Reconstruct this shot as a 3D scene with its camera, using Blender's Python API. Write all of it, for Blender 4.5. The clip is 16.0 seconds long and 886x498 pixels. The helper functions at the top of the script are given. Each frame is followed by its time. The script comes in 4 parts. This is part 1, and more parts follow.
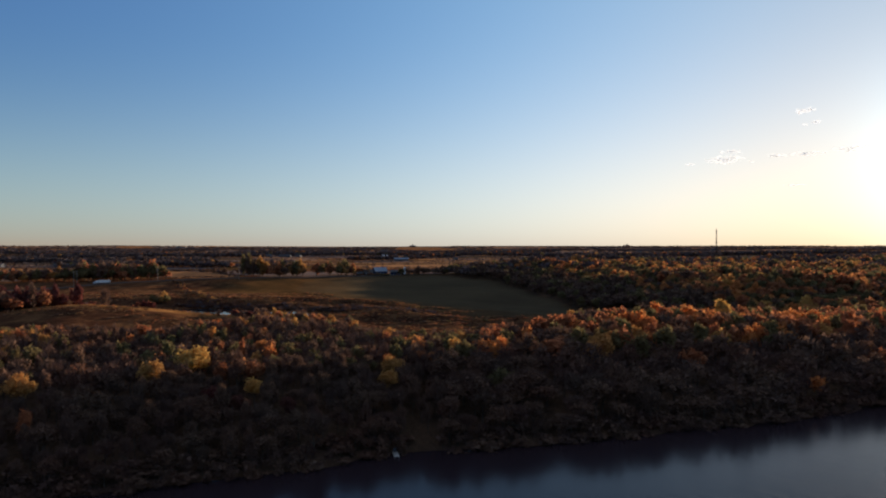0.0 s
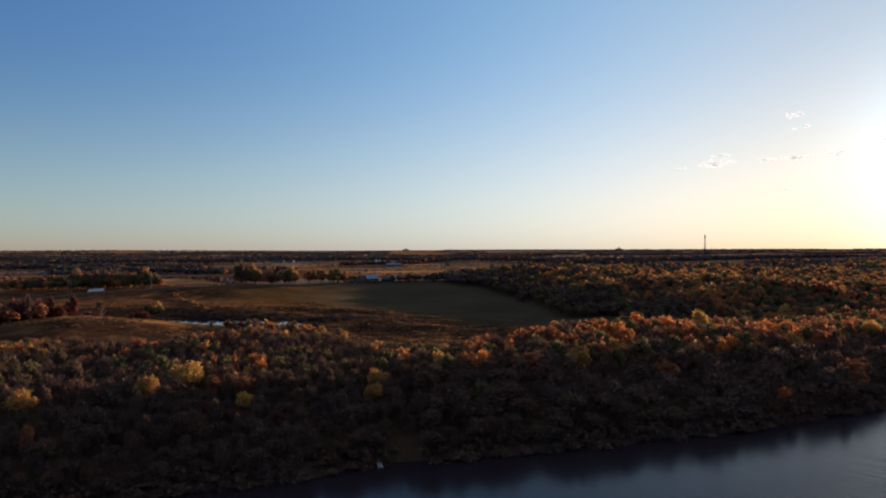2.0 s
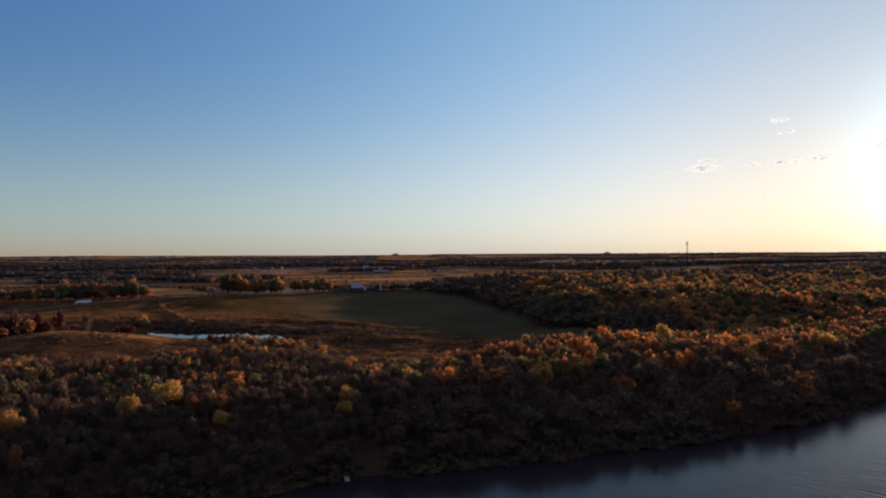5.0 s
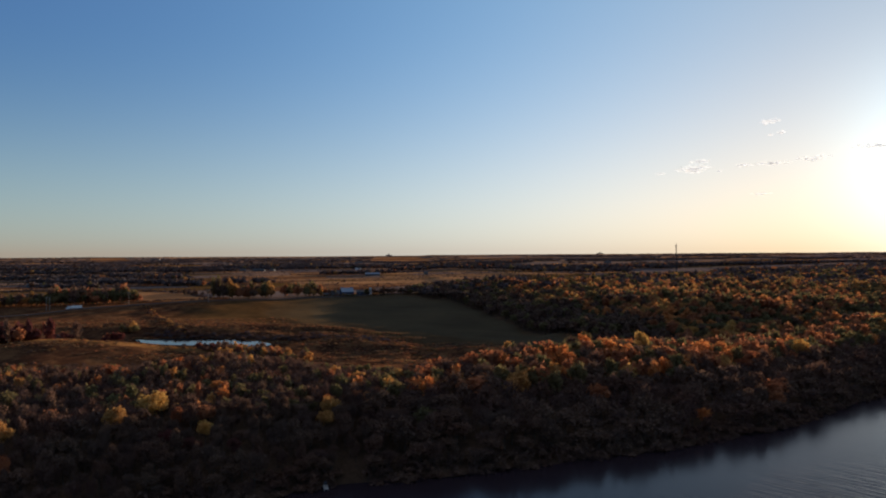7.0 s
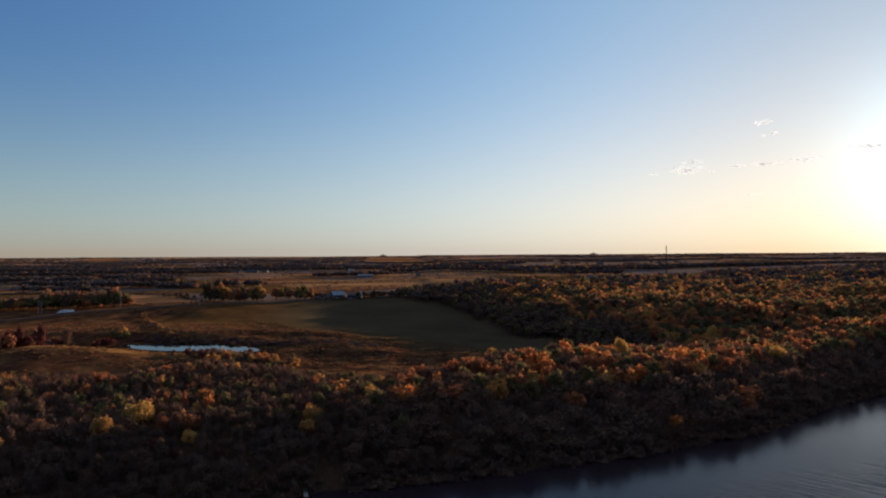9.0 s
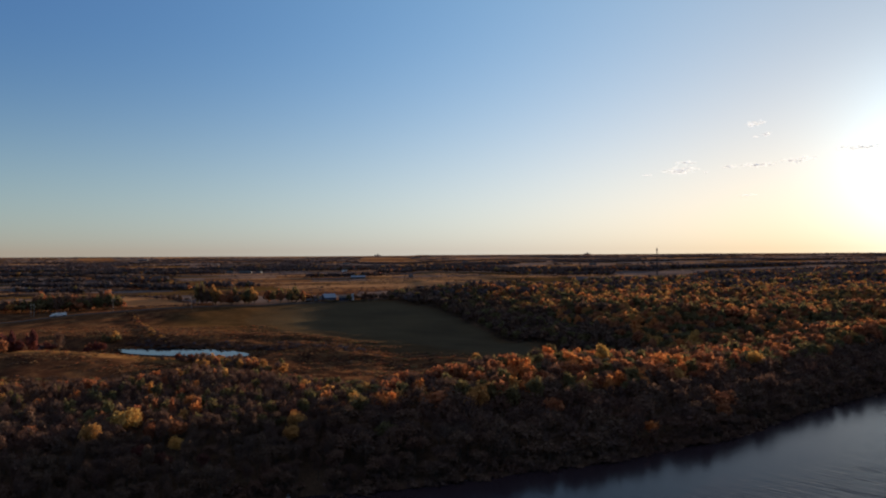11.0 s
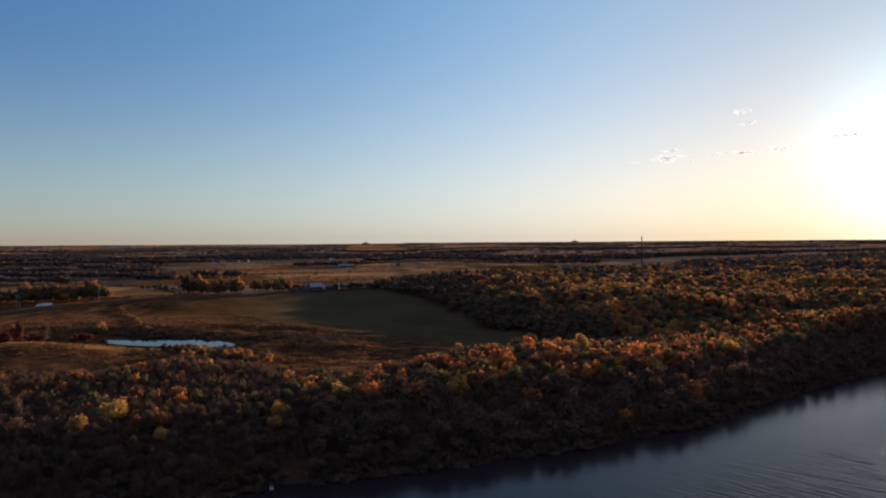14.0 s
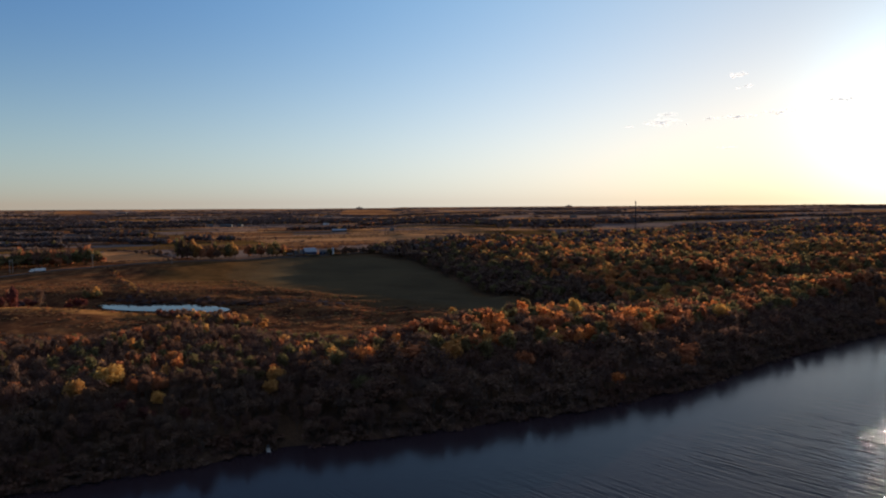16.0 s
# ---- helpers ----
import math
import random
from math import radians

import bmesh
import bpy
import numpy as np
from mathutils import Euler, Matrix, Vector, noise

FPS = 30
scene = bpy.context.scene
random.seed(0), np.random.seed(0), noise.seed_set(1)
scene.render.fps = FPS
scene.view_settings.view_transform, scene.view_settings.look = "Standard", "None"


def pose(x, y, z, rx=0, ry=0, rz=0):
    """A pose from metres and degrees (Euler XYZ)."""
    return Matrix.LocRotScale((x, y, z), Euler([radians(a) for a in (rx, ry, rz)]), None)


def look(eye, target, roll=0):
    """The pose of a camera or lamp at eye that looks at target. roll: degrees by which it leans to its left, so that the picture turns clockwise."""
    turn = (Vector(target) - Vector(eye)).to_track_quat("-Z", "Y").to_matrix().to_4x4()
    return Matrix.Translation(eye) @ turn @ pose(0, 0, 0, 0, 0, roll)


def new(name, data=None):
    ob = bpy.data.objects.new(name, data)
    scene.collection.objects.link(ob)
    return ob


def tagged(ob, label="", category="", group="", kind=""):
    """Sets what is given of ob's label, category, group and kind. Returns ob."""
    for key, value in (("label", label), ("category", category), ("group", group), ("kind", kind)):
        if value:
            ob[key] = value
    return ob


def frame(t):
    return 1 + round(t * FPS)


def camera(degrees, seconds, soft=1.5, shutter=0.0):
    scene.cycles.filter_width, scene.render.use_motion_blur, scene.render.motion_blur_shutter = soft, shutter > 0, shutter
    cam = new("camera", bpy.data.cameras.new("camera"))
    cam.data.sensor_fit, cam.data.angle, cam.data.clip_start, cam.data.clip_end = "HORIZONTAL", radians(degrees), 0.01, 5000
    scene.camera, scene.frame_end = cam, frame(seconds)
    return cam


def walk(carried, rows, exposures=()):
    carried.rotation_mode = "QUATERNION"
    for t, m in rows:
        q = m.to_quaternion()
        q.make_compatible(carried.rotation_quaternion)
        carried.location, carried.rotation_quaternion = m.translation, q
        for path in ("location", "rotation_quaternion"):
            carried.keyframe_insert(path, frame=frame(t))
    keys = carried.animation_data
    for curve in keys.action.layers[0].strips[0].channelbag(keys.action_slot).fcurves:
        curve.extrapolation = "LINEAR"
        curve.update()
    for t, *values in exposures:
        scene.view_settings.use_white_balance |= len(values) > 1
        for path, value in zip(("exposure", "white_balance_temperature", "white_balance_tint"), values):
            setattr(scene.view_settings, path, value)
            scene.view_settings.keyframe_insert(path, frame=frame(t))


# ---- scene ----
cam = camera(64.4, 16.0, soft=2.05)
METRES, EYE, TILT, LEAN, TURN = 85.0, 65.5, -0.33, 0.0, 0.0
ROWS = [
    (0.0, 0.0, 0.0, 0.0, 0.0, 0.0, -0.0),
    (0.5, 0.0088, -0.0385, 0.0174, -0.12, 0.04, 0.03),
    (1.0, 0.0193, -0.0761, 0.0358, -0.26, 0.1, 0.07),
    (1.5, 0.0333, -0.1131, 0.0537, -0.38, 0.16, 0.12),
    (2.0, 0.0491, -0.1496, 0.0709, -0.51, 0.24, 0.13),
    (2.5, 0.067, -0.1856, 0.0892, -0.64, 0.3, 0.17),
    (3.0, 0.0878, -0.2219, 0.1058, -0.76, 0.37, 0.21),
    (3.5, 0.1079, -0.256, 0.1223, -0.87, 0.39, 0.23),
    (4.0, 0.1272, -0.2888, 0.1392, -1.0, 0.43, 0.25),
    (6.5, 0.2259, -0.4383, 0.2214, -1.59, 0.52, 0.4),
    (7.0, 0.2459, -0.4645, 0.2391, -1.71, 0.5, 0.4),
    (7.5, 0.266, -0.4916, 0.2564, -1.82, 0.49, 0.4),
    (8.0, 0.287, -0.519, 0.2737, -1.91, 0.48, 0.41),
    (8.5, 0.308, -0.5473, 0.2912, -2.0, 0.46, 0.4),
    (9.0, 0.3275, -0.5743, 0.3086, -2.1, 0.44, 0.4),
    (11.5, 0.4199, -0.7099, 0.3858, -2.58, 0.36, 0.33),
    (12.0, 0.4357, -0.7327, 0.3993, -2.7, 0.35, 0.32),
    (12.5, 0.4446, -0.7511, 0.4053, -2.86, 0.34, 0.33),
    (13.0, 0.4483, -0.7641, 0.4058, -3.05, 0.32, 0.35),
    (13.5, 0.4474, -0.7696, 0.4056, -3.24, 0.19, 0.4),
    (14.0, 0.4464, -0.774, 0.4064, -3.41, -0.67, 0.43),
    (14.5, 0.446, -0.776, 0.4069, -3.55, -1.63, 0.45),
    (15.0, 0.4453, -0.7776, 0.4078, -3.69, -2.48, 0.45),
    (15.5, 0.4456, -0.7774, 0.4088, -3.79, -3.14, 0.45),
    (16.0, 0.4457, -0.7775, 0.4115, -3.89, -3.56, 0.43),
]
walk(cam, [(t, pose(0, 0, EYE, TILT, LEAN, TURN) @ pose(METRES * x, METRES * y, METRES * z, 90 + pitch, roll, yaw)) for t, x, y, z, yaw, pitch, roll in ROWS],
     [(0.0, 1.02), (4.0, 0.95), (9.0, 0.90), (13.0, 0.92), (15.0, 1.0), (16.0, 1.06)])

# ---- world, sun ----
SUN_AZ, SUN_EL = radians(39.0), radians(5.3)      # clockwise from +y, above the horizon
SUN_WAY = (math.sin(SUN_AZ) * math.cos(SUN_EL), math.cos(SUN_AZ) * math.cos(SUN_EL), math.sin(SUN_EL))
world = bpy.data.worlds.new("world")
scene.world = world
world.use_nodes = True
wn, wl = world.node_tree.nodes, world.node_tree.links


def sky_math(op, a, b=0.0, c=0.0):
    n = wn.new("ShaderNodeMath")
    n.operation = op
    for sock, v in zip(n.inputs, (a, b, c)):
        if hasattr(v, "is_output"):
            wl.new(v, sock)
        else:
            sock.default_value = v
    return n.outputs[0]


sky = wn.new("ShaderNodeTexSky")
sky.sky_type, sky.sun_disc = "NISHITA", False
sky.sun_elevation, sky.sun_rotation = SUN_EL, SUN_AZ
sky.altitude, sky.air_density, sky.dust_density, sky.ozone_density = 2500, 1.1, 0.5, 2.8
STRENGTH, CLEAR = 0.072, 0.08                     # CLEAR: share of the dust-free air
wn["Background"].inputs["Strength"].default_value = STRENGTH
# dusty evening air: a wide and a narrow aureole round the sun, thicker and warmer towards the horizon
way = wn.new("ShaderNodeTexCoord").outputs["Generated"]
dot = wn.new("ShaderNodeVectorMath")
dot.operation = "DOT_PRODUCT"
dot.inputs[1].default_value = SUN_WAY
wl.new(way, dot.inputs[0])
split = wn.new("ShaderNodeSeparateXYZ")
wl.new(way, split.inputs[0])
height = sky_math("MAXIMUM", split.outputs["Z"], 0.0)
away = sky_math("SUBTRACT", dot.outputs["Value"], 1.0)
wide, narrow, core = (sky_math("EXPONENT", sky_math("MULTIPLY", away, k)) for k in (4.0, 10.0, 150.0))
low, haze, veil = (sky_math("EXPONENT", sky_math("MULTIPLY", height, -1.0 / h)) for h in (0.05, 0.15, 0.45))
TERMS = [wide, narrow, core, low, haze, sky_math("MULTIPLY", wide, haze), sky_math("MULTIPLY", wide, low), veil, sky_math("MULTIPLY", wide, veil)]
DUST = [(0.279, 0.1951, 0.1359, 0.3027, -0.2407, 0.9619, 1.283, -0.8818, -0.6986, -0.1098),
        (0.2862, 0.301, -0.1856, 0.5639, -0.4793, 1.0087, 0.0681, -0.3013, -0.569, 0.5395),
        (0.2482, 0.3767, -0.4857, 0.6947, -0.2748, 0.1269, -0.5103, -0.041, 0.0894, 0.8721)]
dusty = wn.new("ShaderNodeCombineColor")
for ch, (even, *weights) in enumerate(DUST):
    body = even
    for term, weight in zip(TERMS, weights):
        body = sky_math("MULTIPLY_ADD", term, weight, body)
    wl.new(sky_math("MULTIPLY", body, 1.0 / (1.8 * STRENGTH)), dusty.inputs[ch])
both = wn.new("ShaderNodeMix")
both.data_type, both.blend_type = "RGBA", "ADD"
both.inputs[0].default_value = CLEAR
wl.new(dusty.outputs[0], both.inputs[6])
wl.new(sky.outputs["Color"], both.inputs[7])
wl.new(both.outputs[2], wn["Background"].inputs["Color"])
sun = new("sun", bpy.data.lights.new("sun", "SUN"))
sun.data.energy, sun.data.angle, sun.data.color = 3.6, radians(0.5), (1.0, 0.78, 0.57)
sun.matrix_world = look((0, 0, 0), tuple(-v for v in SUN_WAY))

# ---- noise and land ----


def hashed(i, j, seed=0):
    n = (i.astype(np.int64) * 374761393 + j.astype(np.int64) * 668265263 + seed * 982451653) & 0xFFFFFFFF
    n = ((n ^ (n >> 13)) * 1274126177) & 0xFFFFFFFF
    return ((n ^ (n >> 16)) & 0xFFFF) / 65535.0


def vnoise(x, y, seed=0):
    x, y = np.asarray(x, float), np.asarray(y, float)
    i, j = np.floor(x), np.floor(y)
    u, v = x - i, y - j
    u, v = u * u * (3 - 2 * u), v * v * (3 - 2 * v)
    a, b, c, d = hashed(i, j, seed), hashed(i + 1, j, seed), hashed(i, j + 1, seed), hashed(i + 1, j + 1, seed)
    return (a * (1 - u) + b * u) * (1 - v) + (c * (1 - u) + d * u) * v


def fbm(x, y, seed=0, octaves=3):
    return sum(vnoise(x * 2 ** k, y * 2 ** k, seed + k) / 2 ** (k + 1) for k in range(octaves)) - 0.5 + 0.5 ** (octaves + 1)


def step(a, b, x):
    u = np.clip((x - a) / (b - a), 0, 1)
    return u * u * (3 - 2 * u)


def inside(x, y, poly):
    """1 inside the polygon, 0 outside."""
    x, y = np.asarray(x, float), np.asarray(y, float)
    hit = np.zeros(x.shape, bool)
    for (x0, y0), (x1, y1) in zip(poly, poly[1:] + poly[:1]):
        if y0 != y1:
            hit ^= ((y0 > y) != (y1 > y)) & (x < (x1 - x0) * (y - y0) / (y1 - y0) + x0)
    return hit


SHORE = [(-2500, -500), (-900, -120), (-500, 40), (-300, 120), (-118, 176), (-60, 197), (-17, 220), (49, 236), (133, 264), (194, 296),
         (242, 333), (304, 375), (392, 430), (520, 496), (700, 588), (1000, 700), (2500, 1000)]
POND = [(-208, 531), (-190, 538), (-165, 537), (-135, 529), (-112, 517), (-99, 505), (-93, 494), (-98, 485), (-115, 485), (-139, 491), (-165, 497), (-188, 507), (-203, 520)]
POND_Z = 16.6


def shore_y(x):
    return np.interp(x, [p[0] for p in SHORE], [p[1] for p in SHORE]) + 5 * fbm(np.asarray(x) / 40.0, 0 * np.asarray(x), 3)


def bump(x, y, cx, cy, sx, sy, turn=0.0):
    c, s = math.cos(radians(turn)), math.sin(radians(turn))
    u, v = (x - cx) * c + (y - cy) * s, -(x - cx) * s + (y - cy) * c
    return np.exp(-(u / sx) ** 2 - (v / sy) ** 2)


def land(x, y):
    """Height of the ground above the lake."""
    x, y = np.asarray(x, float), np.asarray(y, float)
    ys = shore_y(x)
    d = (y - ys) * 0.88
    r = np.hypot(x, y)
    up = 13.5 + 2.5 * step(60, 150, d) + 9.0 * step(560, 960, y) + 1.0 * step(60, 210, d) * step(-20, -130, x) * step(700, 560, y)
    up = up + (13 - 9 * step(560, 820, y)) * step(0, 125, x - np.interp(y, [440, 500, 610, 800, 960, 1010], [150, 158, 130, 80, 5, -5])) * step(430, 560, y) - 7 * bump(x, y, 40, 650, 120, 190, 10)
    up = up + fbm(x / 70, y / 70, 11) * 5 * step(60, 120, d) * (1 - step(900, 1500, r))
    up = up + (fbm((x + 0.3 * y) / 55, (y - 0.2 * x) / 24, 15) * 5.0 - 0.5) * step(400, 450, y) * step(690, 600, y) * step(90, 40, x) * step(-120, -85, x)
    up = up + fbm(x / 420, y / 420, 21) * 14 * step(1000, 1800, r) * (1 - 0.6 * step(2200, 4000, r)) + 29 * step(1300, 5000, r) - 42 * step(5200, 16000, r) + 4 * step(-300, -2200, x) * step(3000, 4800, r)
    # valley behind the lakeside wood, folds of the wooded hill
    hill = step(40, 140, x) * step(430, 520, y)
    up = up - 14 * bump(x, y, 330, 545, 260, 52, 22) * step(120, 170, x) + fbm(x / 150 + 0.2 * y / 150, y / 85, 27) * 22 * hill * (1 - step(1500, 2000, r))
    up = up + fbm(x / 75, y / 45, 29) * 11 * step(20, 60, x) * step(35, 75, d) * (1 - hill)
    up = up + (fbm((x + 0.2 * y) / 30, (y - 0.3 * x) / 17, 16) * 3.4) * step(405, 440, y) * step(680, 610, y) * step(150, 100, x) * step(-135, -95, x)
    up = up + fbm(x / 21 + 0.4 * y / 21, y / 11, 17) * 2.6 * step(400, 425, y) * step(660, 600, y) * step(120, 90, x) * step(-330, -290, x) * (1 - 0.6 * step(-110, -150, x) * step(540, 500, y))
    # the golden knoll, the bank behind the pond, mounds beside it
    up = up + 10.0 * bump(x, y, -226, 458, 78, np.where(y < 458 - (x + 228) * 0.1, 82, 22), -6) + 3.0 * bump(x, y, -250, 640, 130, 45, 15)
    up = up + 4.0 * bump(x, y, -70, 590, 90, 22, -8) + 2.5 * bump(x, y, -20, 505, 60, 20, -15) + 2.2 * bump(x, y, 20, 470, 45, 10, -20)
    up = up + 3.5 * bump(x, y, -310, 780, 120, 40, 35)
    up = up + 5.5 * bump(x, y, -160, 563, 105, np.where(y + (x + 160) * 0.25 < 563, 13, 40), -14)
    near = bump(x, y, -150, 510, 84, 38, -14)
    up = up * (1 - near) + (POND_Z - 1.6) * near
    bank = 1.2 * step(-1, 3, d) + (up - 1.2) * np.clip(d / (48 + 10 * step(0, 120, x)), 0, 1) ** 1.12 - 3 * step(2, -10, d)
    far_bank = 14 * step(-620, -680, y - ys)
    return np.where(d > -20, bank, -3 + far_bank)


# ---- materials ----


def material(name):
    m = bpy.data.materials.new(name)
    m.use_nodes = True
    nt = m.node_tree
    nt.nodes.clear()
    out = nt.nodes.new("ShaderNodeOutputMaterial")

    def add(kind, **inputs):
        n = nt.nodes.new("ShaderNode" + kind)
        for k, v in inputs.items():
            key = k.replace("_", " ")
            if hasattr(v, "is_output"):
                nt.links.new(v, n.inputs[key])
            else:
                n.inputs[key].default_value = v
        return n
    return m, nt, out, add


def mixed(add, nt, fac, a, b, blend="MIX"):
    n = add("Mix")
    n.data_type, n.blend_type = "RGBA", blend
    for sock, v in ((n.inputs[0], fac), (n.inputs[6], a), (n.inputs[7], b)):
        if hasattr(v, "is_output"):
            nt.links.new(v, sock)
        else:
            sock.default_value = v if isinstance(v, float) else (*v, 1)
    return n.outputs[2]


def ramp(add, nt, fac, stops):
    n = add("ValToRGB")
    while len(n.color_ramp.elements) < len(stops):
        n.color_ramp.elements.new(0.5)
    for e, (p, c) in zip(n.color_ramp.elements, stops):
        e.position, e.color = p, (*c, 1)
    nt.links.new(fac, n.inputs[0])
    return n.outputs[0]


def leaf_material(name, colour, through_light=0.42):
    """Foliage: colour that varies from leaf to leaf, tree to tree and along the wood; some light passes through."""
    m, nt, out, add = material(name)
    island, obj = add("NewGeometry").outputs["Random Per Island"], add("ObjectInfo").outputs["Random"]
    pos = add("NewGeometry").outputs["Position"]
    big = add("TexNoise", Vector=pos, Scale=0.045, Detail=2.0).outputs["Fac"]
    grey = 0.3 * colour[0] + 0.6 * colour[1] + 0.1 * colour[2]
    c = Vector(colour).lerp(Vector((grey * 1.02, grey * 0.99, grey * 0.9)), 0.05) * 1.3
    a = ramp(add, nt, island, [(0, c * 0.7), (0.5, c), (1, c * 1.3)])
    warm = mixed(add, nt, 0.5, a, (c[0] * 0.9, c[1] * 0.6, c[2] * 0.6))
    a = mixed(add, nt, ramp(add, nt, big, [(0.35, (0, 0, 0)), (0.65, (1, 1, 1))]), a, warm)
    dull = mixed(add, nt, 0.3, a, (0.09, 0.07, 0.045))
    a = mixed(add, nt, obj, a, dull)
    dif, tra = add("BsdfDiffuse", Color=a), add("BsdfTranslucent", Color=a)
    sh = add("MixShader", Fac=through_light)
    nt.links.new(dif.outputs[0], sh.inputs[1])
    nt.links.new(tra.outputs[0], sh.inputs[2])
    nt.links.new(sh.outputs[0], out.inputs[0])
    return m


def rough_material(name, colour, scale=1.0, vary=0.35, roughness=0.85, metal=0.0, bump_depth=0.0):
    m, nt, out, add = material(name)
    co = add("TexCoord").outputs["Object"]
    n1 = add("TexNoise", Vector=co, Scale=scale, Detail=5.0).outputs["Fac"]
    n2 = add("TexNoise", Vector=co, Scale=scale * 9, Detail=3.0).outputs["Fac"]
    c = Vector(colour)
    a = ramp(add, nt, n1, [(0.3, c * (1 - vary)), (0.7, c * (1 + vary * 0.6))])
    a = mixed(add, nt, 0.35, a, ramp(add, nt, n2, [(0.3, c * 0.6), (0.7, c * 1.25)]))
    p = add("BsdfPrincipled", Base_Color=a, Roughness=roughness, Metallic=metal)
    p.inputs["Specular IOR Level"].default_value = 0.5 if roughness < 0.5 else 0.08
    if bump_depth:
        b = add("Bump", Height=n2, Strength=0.6, Distance=bump_depth)
        nt.links.new(b.outputs[0], p.inputs["Normal"])
    nt.links.new(p.outputs[0], out.inputs[0])
    return m


def ground_material():
    m, nt, out, add = material("land")
    pos = add("NewGeometry").outputs["Position"]

    def nz(scale, detail=4.0):
        return add("TexNoise", Vector=pos, Scale=scale, Detail=detail).outputs["Fac"]

    def att(name):
        n = add("Attribute")
        n.attribute_name = name
        return n.outputs["Fac"]
    fine, mid, big = nz(0.9), nz(0.09), nz(0.018, 5.0)
    row = add("Mapping", Vector=pos, Rotation=(0, 0, 0.35), Scale=(0.02, 0.5, 0.02)).outputs[0]
    rows = add("TexNoise", Vector=row, Scale=1.0, Detail=3.0).outputs["Fac"]
    dry = mixed(add, nt, 0.45, ramp(add, nt, big, [(0.36, (0.0261, 0.0112, 0.0070)), (0.5, (0.0522, 0.0216, 0.0105)), (0.64, (0.1044, 0.0480, 0.0192))]),
                ramp(add, nt, mid, [(0.35, (0.0261, 0.0128, 0.0079)), (0.65, (0.0943, 0.0448, 0.0192))]))
    green = mixed(add, nt, 0.4, ramp(add, nt, big, [(0.3, (0.0260, 0.0168, 0.0070)), (0.7, (0.0598, 0.0347, 0.0130))]), ramp(add, nt, mid, [(0.3, (0.0260, 0.0179, 0.0080)), (0.7, (0.0728, 0.0403, 0.0160))]))
    stub = mixed(add, nt, 0.5, ramp(add, nt, rows, [(0.35, (0.12, 0.060, 0.028)), (0.65, (0.23, 0.125, 0.057))]), ramp(add, nt, big, [(0.3, (0.12, 0.058, 0.026)), (0.7, (0.21, 0.112, 0.05))]))
    # stubble cooled, the greyish tone of distance haze put into its colour
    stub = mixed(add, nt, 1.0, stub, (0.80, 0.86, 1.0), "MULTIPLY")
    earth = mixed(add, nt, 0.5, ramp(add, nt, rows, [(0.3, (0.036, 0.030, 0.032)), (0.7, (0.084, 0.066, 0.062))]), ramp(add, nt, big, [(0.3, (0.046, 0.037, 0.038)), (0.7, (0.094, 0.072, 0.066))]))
    litter = ramp(add, nt, mid, [(0.3, (0.032, 0.021, 0.014)), (0.7, (0.066, 0.040, 0.025))])
    gold = mixed(add, nt, 0.5, ramp(add, nt, mid, [(0.3, (0.0715, 0.0338, 0.0120)), (0.7, (0.2080, 0.1063, 0.0360))]), ramp(add, nt, big, [(0.3, (0.0910, 0.0425, 0.0144)), (0.7, (0.1950, 0.1000, 0.0348))]))
    # green field in the hill wood's shadow, its shade put into a darker colour
    shaded_crop = mixed(add, nt, 0.5, ramp(add, nt, rows, [(0.3, (0.0212, 0.0150, 0.0094)), (0.7, (0.0343, 0.0246, 0.0152))]), ramp(add, nt, big, [(0.3, (0.0229, 0.0164, 0.0105)), (0.7, (0.0408, 0.0287, 0.0164))]))
    streak = add("Mapping", Vector=pos, Rotation=(0, 0, 0.15), Scale=(0.07, 0.045, 0.05)).outputs[0]
    tuft = add("TexNoise", Vector=streak, Scale=1.0, Detail=6.0, Roughness=0.65).outputs["Fac"]
    dry = mixed(add, nt, 0.55, dry, ramp(add, nt, tuft, [(0.38, (0.0261, 0.0128, 0.0079)), (0.5, (0.0551, 0.0256, 0.0131)), (0.64, (0.1450, 0.0720, 0.0298))]))
    gold = mixed(add, nt, 0.5, gold, ramp(add, nt, tuft, [(0.40, (0.05, 0.025, 0.011)), (0.5, (0.12, 0.060, 0.022)), (0.62, (0.26, 0.135, 0.050))]))
    c = mixed(add, nt, 1.0, dry, (0.88, 0.88, 0.95), "MULTIPLY")
    shaded_crop = mixed(add, nt, 1.0, shaded_crop, (1.5, 1.6, 1.6), "MULTIPLY")
    for name, col in (("green", green), ("stubble", stub), ("earth", earth), ("gold", gold), ("shaded_crop", shaded_crop), ("litter", litter)):
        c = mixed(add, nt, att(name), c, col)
    c = mixed(add, nt, 0.3, c, ramp(add, nt, fine, [(0.3, (0.35, 0.35, 0.35)), (0.7, (1.5, 1.5, 1.5))]), "MULTIPLY")
    hgt = add("Math")
    nt.links.new(fine, hgt.inputs[0])
    nt.links.new(mid, hgt.inputs[1])
    b = add("Bump", Height=hgt.outputs[0], Strength=0.8, Distance=1.8)
    c = mixed(add, nt, 1.0, c, (2.55, 2.45, 2.4), "MULTIPLY")
    p = add("BsdfDiffuse", Color=c, Roughness=0.9)
    nt.links.new(b.outputs[0], p.inputs["Normal"])
    # upright dry stalks that catch the low sun
    stalks = add("BsdfSheen", Color=mixed(add, nt, 1.0, c, (1.3, 1.2, 1.05), "MULTIPLY"), Roughness=0.6)
    sh = add("MixShader", Fac=0.35)
    nt.links.new(p.outputs[0], sh.inputs[1])
    nt.links.new(stalks.outputs[0], sh.inputs[2])
